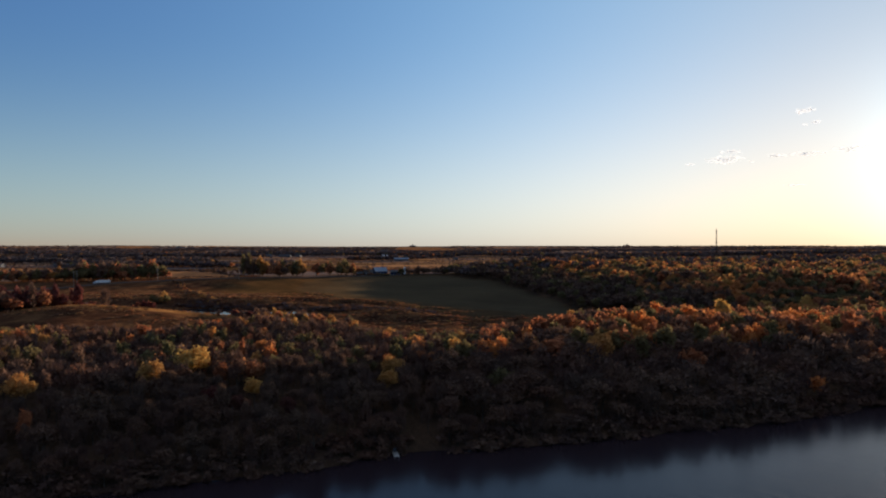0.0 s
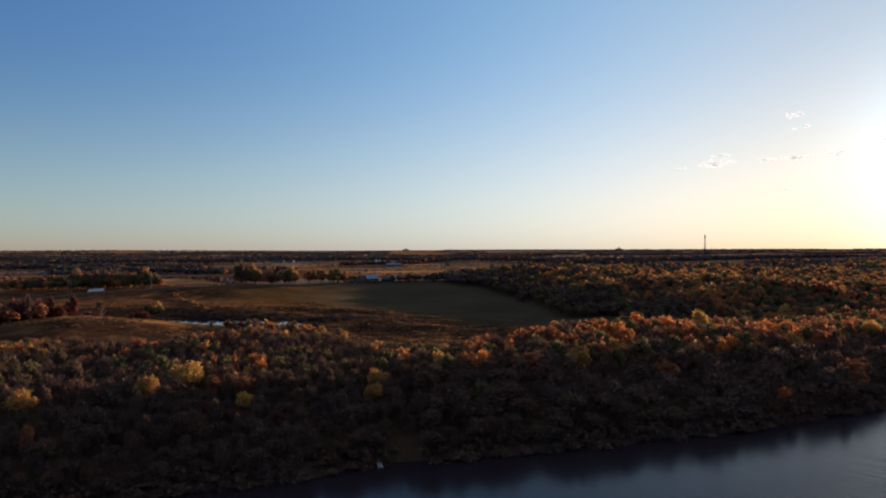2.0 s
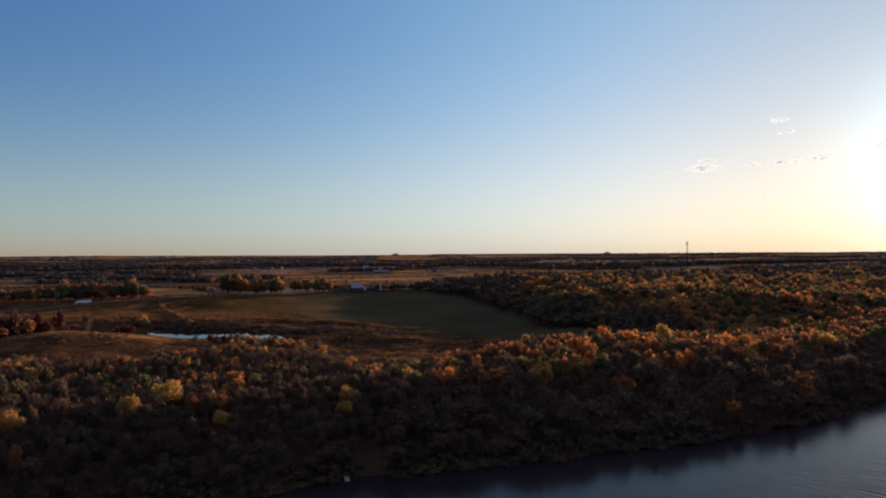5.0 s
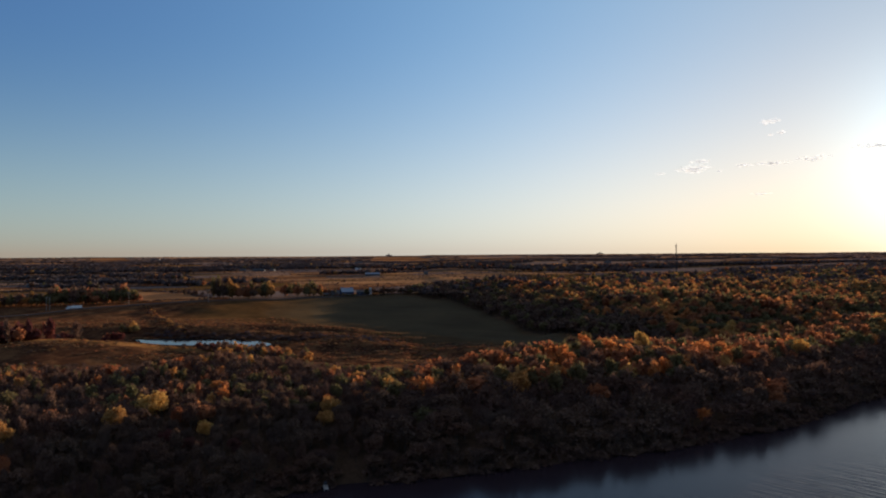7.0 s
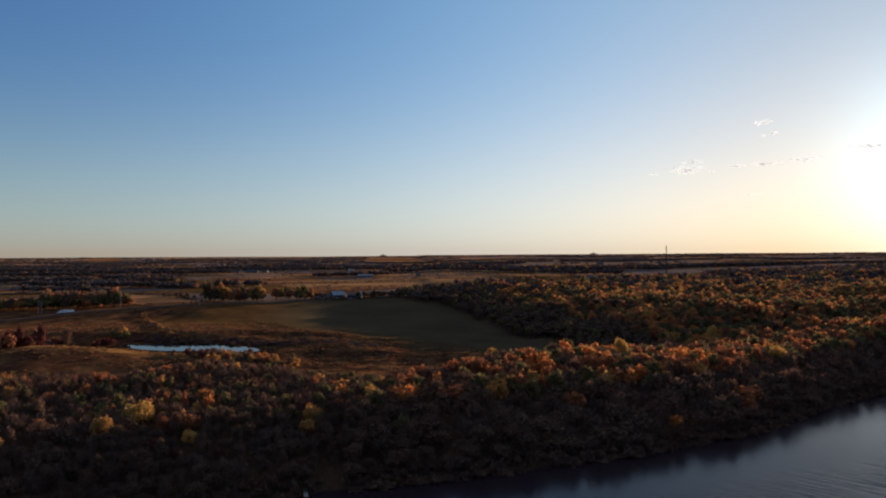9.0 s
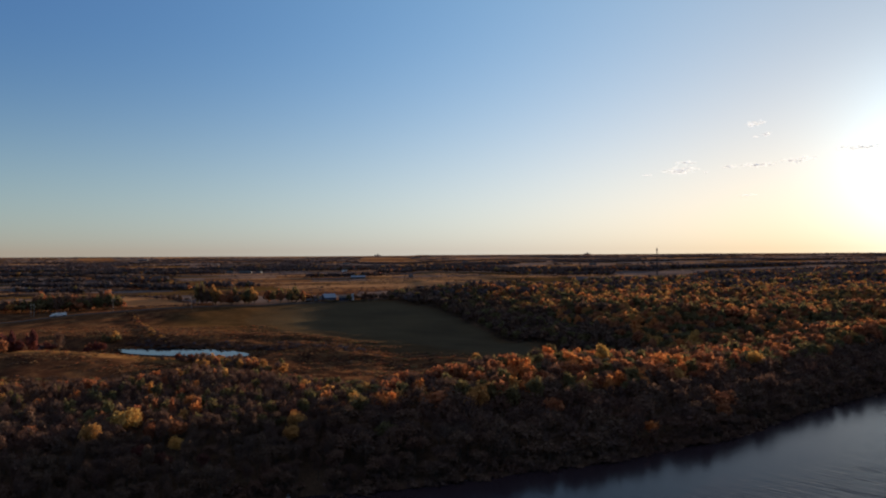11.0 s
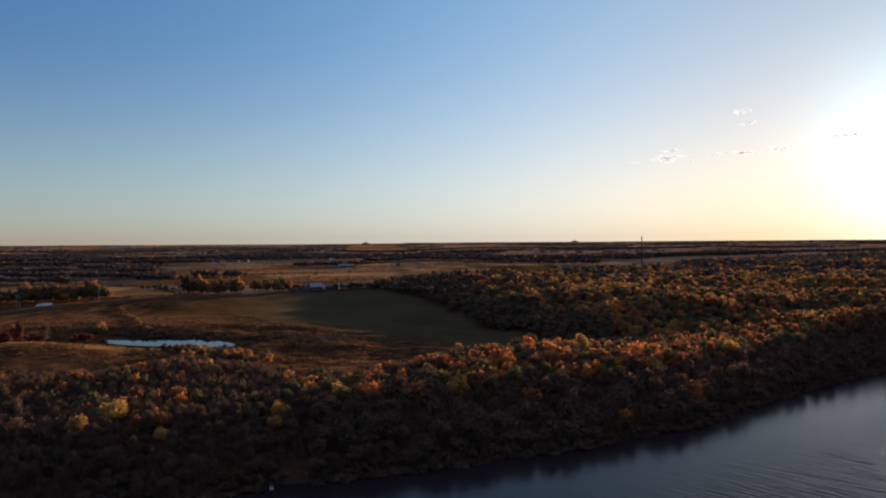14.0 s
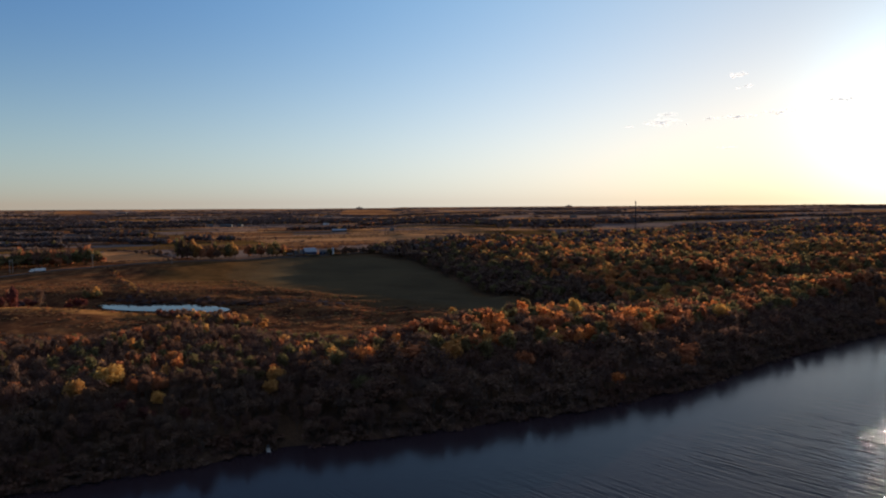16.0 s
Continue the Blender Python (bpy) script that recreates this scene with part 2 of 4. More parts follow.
    nt.links.new(sh.outputs[0], out.inputs[0])
    return m


def water_material(name, wave, deep):
    m, nt, out, add = material(name)
    pos = add("NewGeometry").outputs["Position"]
    turned = add("Mapping", Vector=pos, Rotation=(0, 0, radians(51))).outputs[0]
    b = add("Mapping", Vector=turned, Scale=(0.28, 1.25, 1)).outputs[0]
    w2 = add("TexNoise", Vector=b, Scale=1.0, Detail=2.0).outputs["Fac"]
    fine = add("TexNoise", Vector=pos, Scale=3.3, Detail=1.0).outputs["Fac"]
    h = add("Math")
    h.operation = "MULTIPLY_ADD"
    nt.links.new(fine, h.inputs[0])
    h.inputs[1].default_value = 0.6
    nt.links.new(w2, h.inputs[2])
    patch = add("TexNoise", Vector=pos, Scale=0.012, Detail=3.0).outputs["Fac"]
    amount = add("MapRange", Value=patch, From_Min=0.35, From_Max=0.65, To_Min=0.6, To_Max=1.0).outputs[0]
    openness = add("Attribute")
    openness.attribute_name = "open"
    lee = add("Math")
    lee.operation = "MULTIPLY"
    nt.links.new(amount, lee.inputs[0])
    nt.links.new(openness.outputs["Fac"], lee.inputs[1])
    amount = lee.outputs[0]
    bp = add("Bump", Height=h.outputs[0], Strength=amount, Distance=wave)
    gloss = add("MapRange", Value=openness.outputs["Fac"], From_Min=0.06, From_Max=0.4, To_Min=0.2, To_Max=0.03).outputs[0]
    p = add("BsdfPrincipled", Base_Color=(*deep, 1), Roughness=gloss, IOR=1.16)
    nt.links.new(bp.outputs[0], p.inputs["Normal"])
    nt.links.new(p.outputs[0], out.inputs[0])
    return m


LAND = ground_material()
LAKE = water_material("lake water", 0.10, (0.025, 0.016, 0.020))
STILL = water_material("pond water", 0.012, (0.012, 0.016, 0.02))
BARK = rough_material("bark", (0.10, 0.075, 0.055), 1.5, 0.5, 0.95)
LEAVES = [leaf_material("leaf olive", (0.135, 0.112, 0.048)), leaf_material("leaf yellow", (0.52, 0.30, 0.075)), leaf_material("leaf gold", (0.40, 0.21, 0.06)),
          leaf_material("leaf orange", (0.50, 0.195, 0.055)), leaf_material("leaf rust", (0.32, 0.125, 0.055)), leaf_material("leaf red", (0.115, 0.038, 0.033), 0.3),
          # leaf far: distance haze put into a greyed, purplish leaf colour
          leaf_material("leaf brown", (0.125, 0.075, 0.052), 0.3), leaf_material("twig grey", (0.098, 0.060, 0.046), 0.1), leaf_material("leaf far haze", (0.100, 0.080, 0.082), 0.12),
          leaf_material("dry straw", (0.24, 0.135, 0.060), 0.35)]
OLIVE, YELLOW, GOLD, ORANGE, RUST, RED, BROWN, GREY, FAR, STRAW = range(10)

# ---- mesh tools ----


def mesh_of(name, verts, faces_flat, sizes, mats, index=None, smooth=False):
    """A mesh from arrays: corners one after another and the number of corners of each face."""
    me = bpy.data.meshes.new(name)
    verts, faces_flat, sizes = np.asarray(verts, np.float32), np.asarray(faces_flat, np.int32), np.asarray(sizes, np.int32)
    me.vertices.add(len(verts))
    me.vertices.foreach_set("co", verts.ravel())
    me.loops.add(len(faces_flat))
    me.loops.foreach_set("vertex_index", faces_flat)
    me.polygons.add(len(sizes))
    me.polygons.foreach_set("loop_start", np.concatenate(([0], np.cumsum(sizes)[:-1])).astype(np.int32))
    me.polygons.foreach_set("loop_total", sizes)
    for mt in mats:
        me.materials.append(mt)
    if index is not None:
        me.polygons.foreach_set("material_index", np.asarray(index, np.int32))
    me.polygons.foreach_set("use_smooth", np.full(len(sizes), smooth))
    me.update(calc_edges=True)
    me.validate()
    return me


def part(name, bm, mat, parent=None, label="", kind=""):
    me = bpy.data.meshes.new(name)
    bm.to_mesh(me)
    bm.free()
    me.materials.append(mat)
    ob = new(name, me)
    ob.parent = parent
    return tagged(ob, label, kind=kind)


def box(bm, x0, y0, z0, x1, y1, z1, bevel=0.0):
    m = Matrix.LocRotScale(((x0 + x1) / 2, (y0 + y1) / 2, (z0 + z1) / 2), None, (x1 - x0, y1 - y0, z1 - z0))
    g = bmesh.ops.create_cube(bm, size=1.0, matrix=m)
    if bevel:
        edges = list({e for v in g["verts"] for e in v.link_edges})
        bmesh.ops.bevel(bm, geom=edges, offset=bevel, segments=1, affect="EDGES")
    return bm


def rod(bm, a, b, r0, r1, n=6):
    a, b = Vector(a), Vector(b)
    turn = (b - a).to_track_quat("Z", "Y").to_matrix().to_4x4()
    bmesh.ops.create_cone(bm, cap_ends=True, segments=n, radius1=r0, radius2=r1, depth=(b - a).length, matrix=Matrix.Translation((a + b) / 2) @ turn)
    return bm


# ---- ground ----
front = np.radians(np.arange(-44, 46.01, 0.26))
rest = np.radians(np.arange(49, 316, 3.0))
ang = np.concatenate((front, rest))
rad = np.concatenate((8 * (400 / 8) ** np.linspace(0, 1, 60)[:-1], np.arange(400, 720, 2.6), 720 * (19500 / 720) ** np.linspace(0, 1, 165)))
CX, CY = 20.0, -33.0
A, Rr = np.meshgrid(ang, rad)
GX, GY = CX + Rr * np.sin(A), CY + Rr * np.cos(A)
GZ = land(GX, GY)
na, nr = len(ang), len(rad)
gv = np.column_stack((GX.ravel(), GY.ravel(), GZ.ravel()))
ii, jj = np.meshgrid(np.arange(nr - 1), np.arange(na), indexing="ij")
j2 = (jj + 1) % na
gf = np.stack((ii * na + jj, ii * na + j2, (ii + 1) * na + j2, (ii + 1) * na + jj), -1).reshape(-1, 4)[:, ::-1]
gme = mesh_of("ground", gv, gf.ravel(), np.full(len(gf), 4), [LAND], smooth=True)
ground = tagged(new("ground", gme), "rolling autumn farmland and meadow of dry brown grass round a lake", "ground", kind="structure")

# land cover: woods, fields
FRONT_EDGE = [(-900, 250), (-420, 310), (-255, 352), (-181, 356), (-135, 372), (-116, 390), (-104, 418), (-78, 410), (-60, 396), (-39, 382), (-17, 362), (6, 352), (21, 356),
              (37, 364), (54, 374), (74, 392), (115, 410), (157, 428), (260, 475), (2500, 900)]
RIGHT_WOOD = [(150, 440), (158, 500), (130, 610), (80, 800), (5, 960), (-5, 1010), (60, 1080), (170, 1120), (290, 1150), (440, 1320), (590, 1415), (830, 1680), (1140, 1830), (1800, 2000), (2400, 1500), (2400, 800), (700, 560), (380, 430), (260, 440)]
GREEN = [(-240, 700), (-150, 640), (-60, 655), (0, 560), (40, 520), (95, 470), (150, 440), (165, 540), (110, 810), (10, 960), (-60, 985), (-120, 905), (-240, 840)]
TAN = [(-432, 1105), (-339, 1029), (-255, 895), (-340, 875)]
STRIP = [(-160, 1165), (-25, 1235), (290, 1400), (250, 1520), (89, 1570), (-85, 1500), (-250, 1390)]
RISE = [(450, 1560), (852, 1850), (1010, 2000), (677, 2200), (430, 1800)]
# reach of the hillside wood's shadow over the field, coloured darker
SHADED_FIELD = [(-109, 668), (-150, 880), (-60, 950), (10, 955), (110, 810), (165, 540), (150, 440), (110, 455), (60, 500), (20, 560), (-30, 620)]
PALE_FIELDS = [[(-397, 1394), (-170, 1392), (-227, 1795), (-490, 1755)], [(-224, 3259), (66, 3265), (5, 4202), (-274, 4335)], [(-766, 2178), (-614, 2186), (-682, 2421), (-849, 2410)], [(-1594, 3423), (-1416, 3469), (-1781, 4281), (-1933, 4185)]]
GREEN_FIELDS = [[(38, 1732), (323, 1698), (353, 1884), (38, 1923)], [(-1099, 2043), (-943, 2045), (-1063, 2305), (-1238, 2301)]]
KNOLL = [(-330, 410), (-250, 415), (-150, 412), (-118, 445), (-128, 470), (-175, 492), (-240, 505), (-330, 480)]


def front_wood(x, y):
    edge = np.interp(x, [p[0] for p in FRONT_EDGE], [p[1] for p in FRONT_EDGE])
    return (y > shore_y(x) + 1.5) & (y < edge + 10 * fbm(x / 18, y / 18, 5))


def parcels(x, y):
    """Far fields: what grows in each."""
    u, v = x * 0.97 + y * 0.22, -x * 0.22 + y * 0.97
    u = u + 40 * fbm(x / 300, y / 300, 31)
    j = np.floor(v / 64)
    i = np.floor((u + 97 * j) / (260 + 120 * hashed(j, j, 8)))
    return hashed(i, j, 40), i, j


def soft_inside(x, y, poly, width):
    """Like inside, with a soft uneven border."""
    x, y = x + width * 1.6 * fbm(x / 45, y / 45, 33), y + width * 1.6 * fbm(x / 45, y / 45, 34)
    return sum(inside(x + width * math.cos(k), y + 1.5 * width * math.sin(k), poly) * 1.0 for k in range(7)) / 7


wx, wy = gv[:, 0], gv[:, 1]
rr = np.hypot(wx, wy)
far = ((rr > 1020) | ((wy > 905 + 0.25 * (wx + 200)) & (wx < -90))) & ~inside(wx, wy, RIGHT_WOOD)
kind_of, _, _ = parcels(wx, wy)
strip_of = hashed(np.floor((-wx * 0.26 + wy * 0.97) / 34 + 1.2 * fbm(wx / 160, wy / 160, 41)), np.floor(wx / 240), 43)
pale_field = np.any([inside(wx, wy, f) for f in PALE_FIELDS], axis=0)
green_field = np.any([inside(wx, wy, f) for f in GREEN_FIELDS], axis=0)
cover = {
    "shaded_crop": soft_inside(wx, wy, SHADED_FIELD, 26),
    "green": np.clip(soft_inside(wx, wy, GREEN, 22) * 0.75 + far * (kind_of > 0.86) * ~pale_field + green_field, 0, 1),
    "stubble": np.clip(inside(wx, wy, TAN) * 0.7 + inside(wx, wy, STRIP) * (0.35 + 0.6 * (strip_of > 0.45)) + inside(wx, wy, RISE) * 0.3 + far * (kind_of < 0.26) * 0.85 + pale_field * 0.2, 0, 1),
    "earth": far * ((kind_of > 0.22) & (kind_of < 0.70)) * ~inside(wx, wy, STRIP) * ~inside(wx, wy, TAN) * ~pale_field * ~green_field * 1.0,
    # dry grass gilded only near the knoll's crest, painting its sunlit rim
    "gold": step(0.15, 0.6, bump(wx, wy, -205, 466, 95, 24, -8)) * 0.95,
    "litter": (front_wood(wx, wy) | (np.abs(wy - shore_y(wx)) < 22) | inside(wx, wy, RIGHT_WOOD)) * 1.0,
}
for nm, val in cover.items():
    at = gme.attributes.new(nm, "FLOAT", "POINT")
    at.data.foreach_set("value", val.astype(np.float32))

# ---- lake and pond ----
# a sheet whose grid follows the wind: u along the crests, v across them
lu = np.concatenate((np.arange(-3600, -260, 60), np.arange(-260, 130, 4.0), np.arange(130, 3600, 60)))
lw = np.concatenate((np.arange(-3000, 20, 60), np.arange(20, 60, 4.0), np.arange(60, 340, 0.28), np.arange(340, 760, 1.0), np.arange(760, 3600, 60)))
LU, LV = np.meshgrid(lu, lw, indexing="ij")
CU, CV = math.cos(radians(51)), math.sin(radians(51))
WX, WY = LU * CU + LV * CV, -LU * CV + LV * CU
off = shore_y(WX) - WY
opened = step(15, 120, off)
calm = step(-0.16, 0.16, fbm(WX / 38, WY / 38, 83))
crest = (vnoise(LU / 7 + 0.25 * LV / 7, LV / 0.85, 84) - 0.5) * 0.23 + (vnoise(LU / 4, LV / 0.6, 85) - 0.5) * 0.05
crest = crest * opened * (0.25 + 0.75 * calm) * ((LU > -262) & (LU < 128) & (LV > 18) & (LV < 762))
ni, nj = LU.shape
a, b = np.meshgrid(np.arange(ni - 1), np.arange(nj - 1), indexing="ij")
lf = np.stack((a * nj + b, (a + 1) * nj + b, (a + 1) * nj + b + 1, a * nj + b + 1), -1).reshape(-1, 4)
lf = lf[(off.ravel()[lf] > -8).any(1) & (off.ravel()[lf] < 750).all(1)]
used, lf = np.unique(lf, return_inverse=True)
lv = np.column_stack((WX.ravel(), WY.ravel(), crest.ravel()))[used]
lf = lf.reshape(-1, 4)
lme = mesh_of("water", lv, lf.ravel(), np.full(len(lf), 4), [LAKE], smooth=True)
lme.attributes.new("open", "FLOAT", "POINT").data.foreach_set("value", (0.10 + 0.90 * opened).ravel()[used].astype(np.float32))
lake = tagged(new("water", lme), "dark blue rippled lake below a wooded shore", "lake", kind="structure")
pc = np.array(POND, float)
ring = []
for k in range(len(pc)):
    p0, p1, p2, p3 = pc[k - 1], pc[k], pc[(k + 1) % len(pc)], pc[(k + 2) % len(pc)]
    for u in np.linspace(0, 1, 6)[:-1]:
        q = 0.5 * (2 * p1 + (p2 - p0) * u + (2 * p0 - 5 * p1 + 4 * p2 - p3) * u * u + (3 * p1 - p0 - 3 * p2 + p3) * u ** 3)
        ring.append((*q, POND_Z))
pme = mesh_of("pond_water", ring, np.arange(len(ring)), [len(ring)], [STILL])
pme.attributes.new("open", "FLOAT", "POINT").data.foreach_set("value", np.full(len(ring), 0.5, np.float32))
pond = tagged(new("pond_water", pme), "still pond reflecting pale sky between grassy banks", "pond", kind="structure")

# ---- trees ----
rng = np.random.default_rng(7)


def crown(n, size, wide=1.0, tall=1.0, lobes=9, bare=0.0, seed=0):
    """Leaf clumps of one crown, unit radius about, its foot at z = 0: corners, three to a clump."""
    r = np.random.default_rng(seed)
    c = r.normal(size=(lobes, 3))
    c /= np.linalg.norm(c, axis=1)[:, None]
    c *= r.uniform(0.35, 0.72, lobes)[:, None]
    c[:, 2] = c[:, 2] * 0.75
    c[0] = (0.05, 0, 0.35)
    rl = r.uniform(0.26, 0.48, lobes)
    which = r.choice(lobes, n, p=rl ** 2 / (rl ** 2).sum())
    d = r.normal(size=(n, 3))
    d /= np.linalg.norm(d, axis=1)[:, None]
    p = c[which] + d * (rl[which] * r.uniform(0.45, 1.22, n))[:, None]
    nrm = d + r.normal(size=(n, 3)) * 0.55
    nrm /= np.linalg.norm(nrm, axis=1)[:, None]
    tan = np.cross(nrm, r.normal(size=(n, 3)))
    tan /= np.linalg.norm(tan, axis=1)[:, None]
    bit = np.cross(nrm, tan)
    s = size * r.uniform(0.6, 1.3, n)
    a, b = tan * s[:, None], bit * (s * r.uniform(0.6, 1.0, n))[:, None]
    twig = r.uniform(size=n) < bare
    out = p - np.array((0, 0, -0.6))
    out = out / np.linalg.norm(out, axis=1)[:, None] + r.normal(size=(n, 3)) * 0.35
    a[twig], b[twig] = (out * (s * 2.2)[:, None])[twig], (bit * (s * 0.11)[:, None])[twig]
    q = np.stack((p - a - b * 0.6, p + a * 0.9 - b * 0.8, p + a * 0.2 + b * 1.3), 1)
    q = q * np.array((wide, wide, tall)) + np.array((0, 0, 0.95 * tall))
    return q.reshape(-1, 3).astype(np.float32)


def tubes(lines, sides=5):
    """Tapered limbs: each a list of (x, y, z, radius)."""
    vs, fs = [], []
    for line in lines:
        for k, (x, y, z, r) in enumerate(line):
            for s in range(sides):
                t = 2 * math.pi * s / sides
                vs.append((x + r * math.cos(t), y + r * math.sin(t), z))
            if k:
                b = len(vs) - 2 * sides
                fs += [(b + s, b + (s + 1) % sides, b + sides + (s + 1) % sides, b + sides + s) for s in range(sides)]
    return np.array(vs, np.float32), np.array(fs)


def skeleton_limbs(seed, count=7, reach=1.0):
    r = np.random.default_rng(seed)
    lines = [[(0, 0, -0.35, 0.055), (0.01, 0.02, 0.3, 0.042), (0.03, -0.02, 0.8, 0.03), (0.0, 0.03, 1.3, 0.012)]]
    for k in range(count):
        t, z = r.uniform(0, 6.28), r.uniform(0.25, 0.9)
        l = r.uniform(0.5, 0.85) * reach
        lines.append([(0.02, 0, z, 0.024), (l * 0.5 * math.cos(t), l * 0.5 * math.sin(t), z + 0.25, 0.015), (l * math.cos(t), l * math.sin(t), z + r.uniform(0.4, 0.7), 0.005)])
    return lines


SHAPES = [(1.0, 1.0, 13), (1.05, 0.85, 15), (0.85, 1.2, 12), (1.15, 0.95, 16), (0.9, 1.05, 11)]
NEAR = [crown(1700, 0.080, w, h, lo, seed=50 + k) for k, (w, h, lo) in enumerate(SHAPES)]
NEAR_THIN = [crown(1600, 0.085, w, h, lo, 0.5, seed=60 + k) for k, (w, h, lo) in enumerate(SHAPES)]
NEAR_BARE = [crown(1400, 0.105, w, h, lo, 0.93, seed=70 + k) for k, (w, h, lo) in enumerate(SHAPES[:3])]


def pieces(v, n=3):
    return np.arange(len(v)), np.full(len(v) // n, n)


CROWN_ME = [mesh_of("crown", v, *pieces(v), [LEAVES[0]]) for v in NEAR]
THIN_ME = [mesh_of("crown", v, *pieces(v), [LEAVES[BROWN]]) for v in NEAR_THIN]
BARE_ME = [mesh_of("crown", v, *pieces(v), [LEAVES[GREY]]) for v in NEAR_BARE]
TRUNK_ME = []
for k in range(4):
    tv, tf = tubes(skeleton_limbs(90 + k))
    TRUNK_ME.append(mesh_of("trunk", tv, tf.ravel(), np.full(len(tf), 4), [BARK], smooth=True))
TREE_WORDS = ["broad tree with dull olive green leaves", "tree with bright yellow autumn leaves", "tree with golden brown autumn leaves", "tree with orange autumn leaves",
              "tree with rust brown autumn leaves", "tree with dark red autumn leaves", "thinning tree with faded brown leaves", "bare grey tree with leafless twigs", "dark tree with sparse dull brown leaves"]


def tree(x, y, radius, tall, species, shape, turn, where="in the lakeside wood"):
    """One tree: its trunk with limbs, and its crown."""
    t = tagged(new("tree"), TREE_WORDS[species] + " " + where, "tree", "trees of the lakeside wood")
    z = float(land(np.array([x]), np.array([y]))[0])
    foot = 0.33 * tall
    t.matrix_world = Matrix.Translation((x, y, z + foot)) @ pose(0, 0, 0, 0, 0, turn) @ Matrix.Diagonal((radius, radius, tall * 0.38, 1))
    tr = new("trunk", TRUNK_ME[shape % 4])
    cr = new("crown", BARE_ME[shape % 3] if species == GREY else THIN_ME[shape % 5] if species == BROWN else CROWN_ME[shape % 5])
    tr.scale = (1, 1, 1)
    tr.location = (0, 0, -0.5)
    for o in (tr, cr):
        o.parent = t
    cr.material_slots[0].link = "OBJECT"
    cr.material_slots[0].material = LEAVES[species]
    return t


def wood(name, label, xs, ys, radius, tall, species, leaves, size, limbs=True, twigs=1.0, foot=0.33):
    """Many trees as one mesh of leaf clumps and trunks."""
    n = len(xs)
    zs = land(xs, ys)
    shapes = [crown(leaves, size, w, h, lo, seed=150 + k) for k, (w, h, lo) in enumerate(SHAPES)]
    bares = [crown(leaves, size, w, h, lo, 0.9 * twigs, seed=170 + k) for k, (w, h, lo) in enumerate(SHAPES[:3])]
    thins = [crown(leaves, size, w, h, lo, 0.45 * twigs, seed=190 + k) for k, (w, h, lo) in enumerate(SHAPES[:3])]
    tv, tf = tubes([[(0, 0, -0.95, 0.06), (0.02, 0, 0.2, 0.04), (0, 0, 1.0, 0.015)]], 4)
    V, F, S, I, base = [], [], [], [], 0
    turn = rng.uniform(0, 6.28, n)
    pick = rng.integers(0, 30, n)
    for k in range(n):
        v = bares[pick[k] % 3] if species[k] == GREY else thins[pick[k] % 3] if species[k] == BROWN else shapes[pick[k] % 5]
        nl = len(v) // 3
        if limbs:
            v = np.concatenate((v, tv))
        c, s = math.cos(turn[k]), math.sin(turn[k])
        w = np.empty_like(v)
        w[:, 0] = (v[:, 0] * c - v[:, 1] * s) * radius[k] + xs[k]
        w[:, 1] = (v[:, 0] * s + v[:, 1] * c) * radius[k] + ys[k]
        w[:, 2] = v[:, 2] * tall[k] * 0.38 + zs[k] + foot * tall[k]
        V.append(w)
        F.append(np.arange(nl * 3) + base)
        S.append(np.full(nl, 3))
        I.append(np.full(nl, species[k]))
        if limbs:
            F.append((tf + base + nl * 3).ravel())
            S.append(np.full(len(tf), 4))
            I.append(np.full(len(tf), len(LEAVES)))
        base += len(v)
    me = mesh_of(name, np.concatenate(V), np.concatenate(F), np.concatenate(S), LEAVES + [BARK], np.concatenate(I))
    return tagged(new(name, me), label, "trees", kind="stuff")


def scattered(x0, x1, y0, y1, gap):
    gx, gy = np.meshgrid(np.arange(x0, x1, gap), np.arange(y0, y1, gap * 0.9))
    gx = gx + (np.arange(gx.shape[0]) % 2)[:, None] * gap / 2
    return (gx + rng.uniform(-0.38, 0.38, gx.shape) * gap).ravel(), (gy + rng.uniform(-0.38, 0.38, gy.shape) * gap).ravel()


HILL_EDGE = ([440, 500, 610, 800, 960, 1010], [150, 158, 130, 80, 5, -5])


def kinds(x, y):
    """Which trees grow where: clumps of a kind, warmer towards +x."""
    f = fbm(x / 45, y / 45, 61, 3) * 1.1 + rng.normal(0, 0.30, len(x))
    warm = step(-30, 90, x) * (1 - step(500, 900, y))
    cool = np.select([f < -0.40, f < 0.00, f < 0.32, f < 0.39, f < 0.55, f < 0.64, f < 0.74], [OLIVE, GREY, BROWN, OLIVE, RUST, GOLD, ORANGE], GOLD)
    hot = np.select([f < -0.36, f < -0.24, f < -0.04, f < 0.10, f < 0.22, f < 0.34, f < 0.48, f < 0.62], [OLIVE, BROWN, RUST, OLIVE, ORANGE, BROWN, RUST, GOLD], YELLOW)
    s = np.where(rng.uniform(size=len(x)) < warm, hot, cool)
    # dull grey and brown kinds on the shore slope put its shade into colour
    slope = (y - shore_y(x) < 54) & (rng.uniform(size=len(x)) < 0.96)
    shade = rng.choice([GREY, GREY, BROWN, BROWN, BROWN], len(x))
    # dull leafless kinds imitate shade on the hillside wood's fringe, brighter kinds on top
    fringe = x - np.interp(y, *HILL_EDGE)
    s = np.where((y > 430) & (y < 1000) & (fringe < 62 + 40 * fbm(x / 40, y / 40, 62)), rng.choice([GREY, GREY, BROWN, OLIVE], len(x)), s)
    gay = (y > 440) & (fringe > 80) & np.isin(s, (BROWN, GREY)) & (rng.uniform(size=len(x)) < 0.7)
    s = np.where(gay, rng.choice([GOLD, OLIVE, RUST, OLIVE, GOLD, ORANGE], len(x)), s)
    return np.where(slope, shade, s)


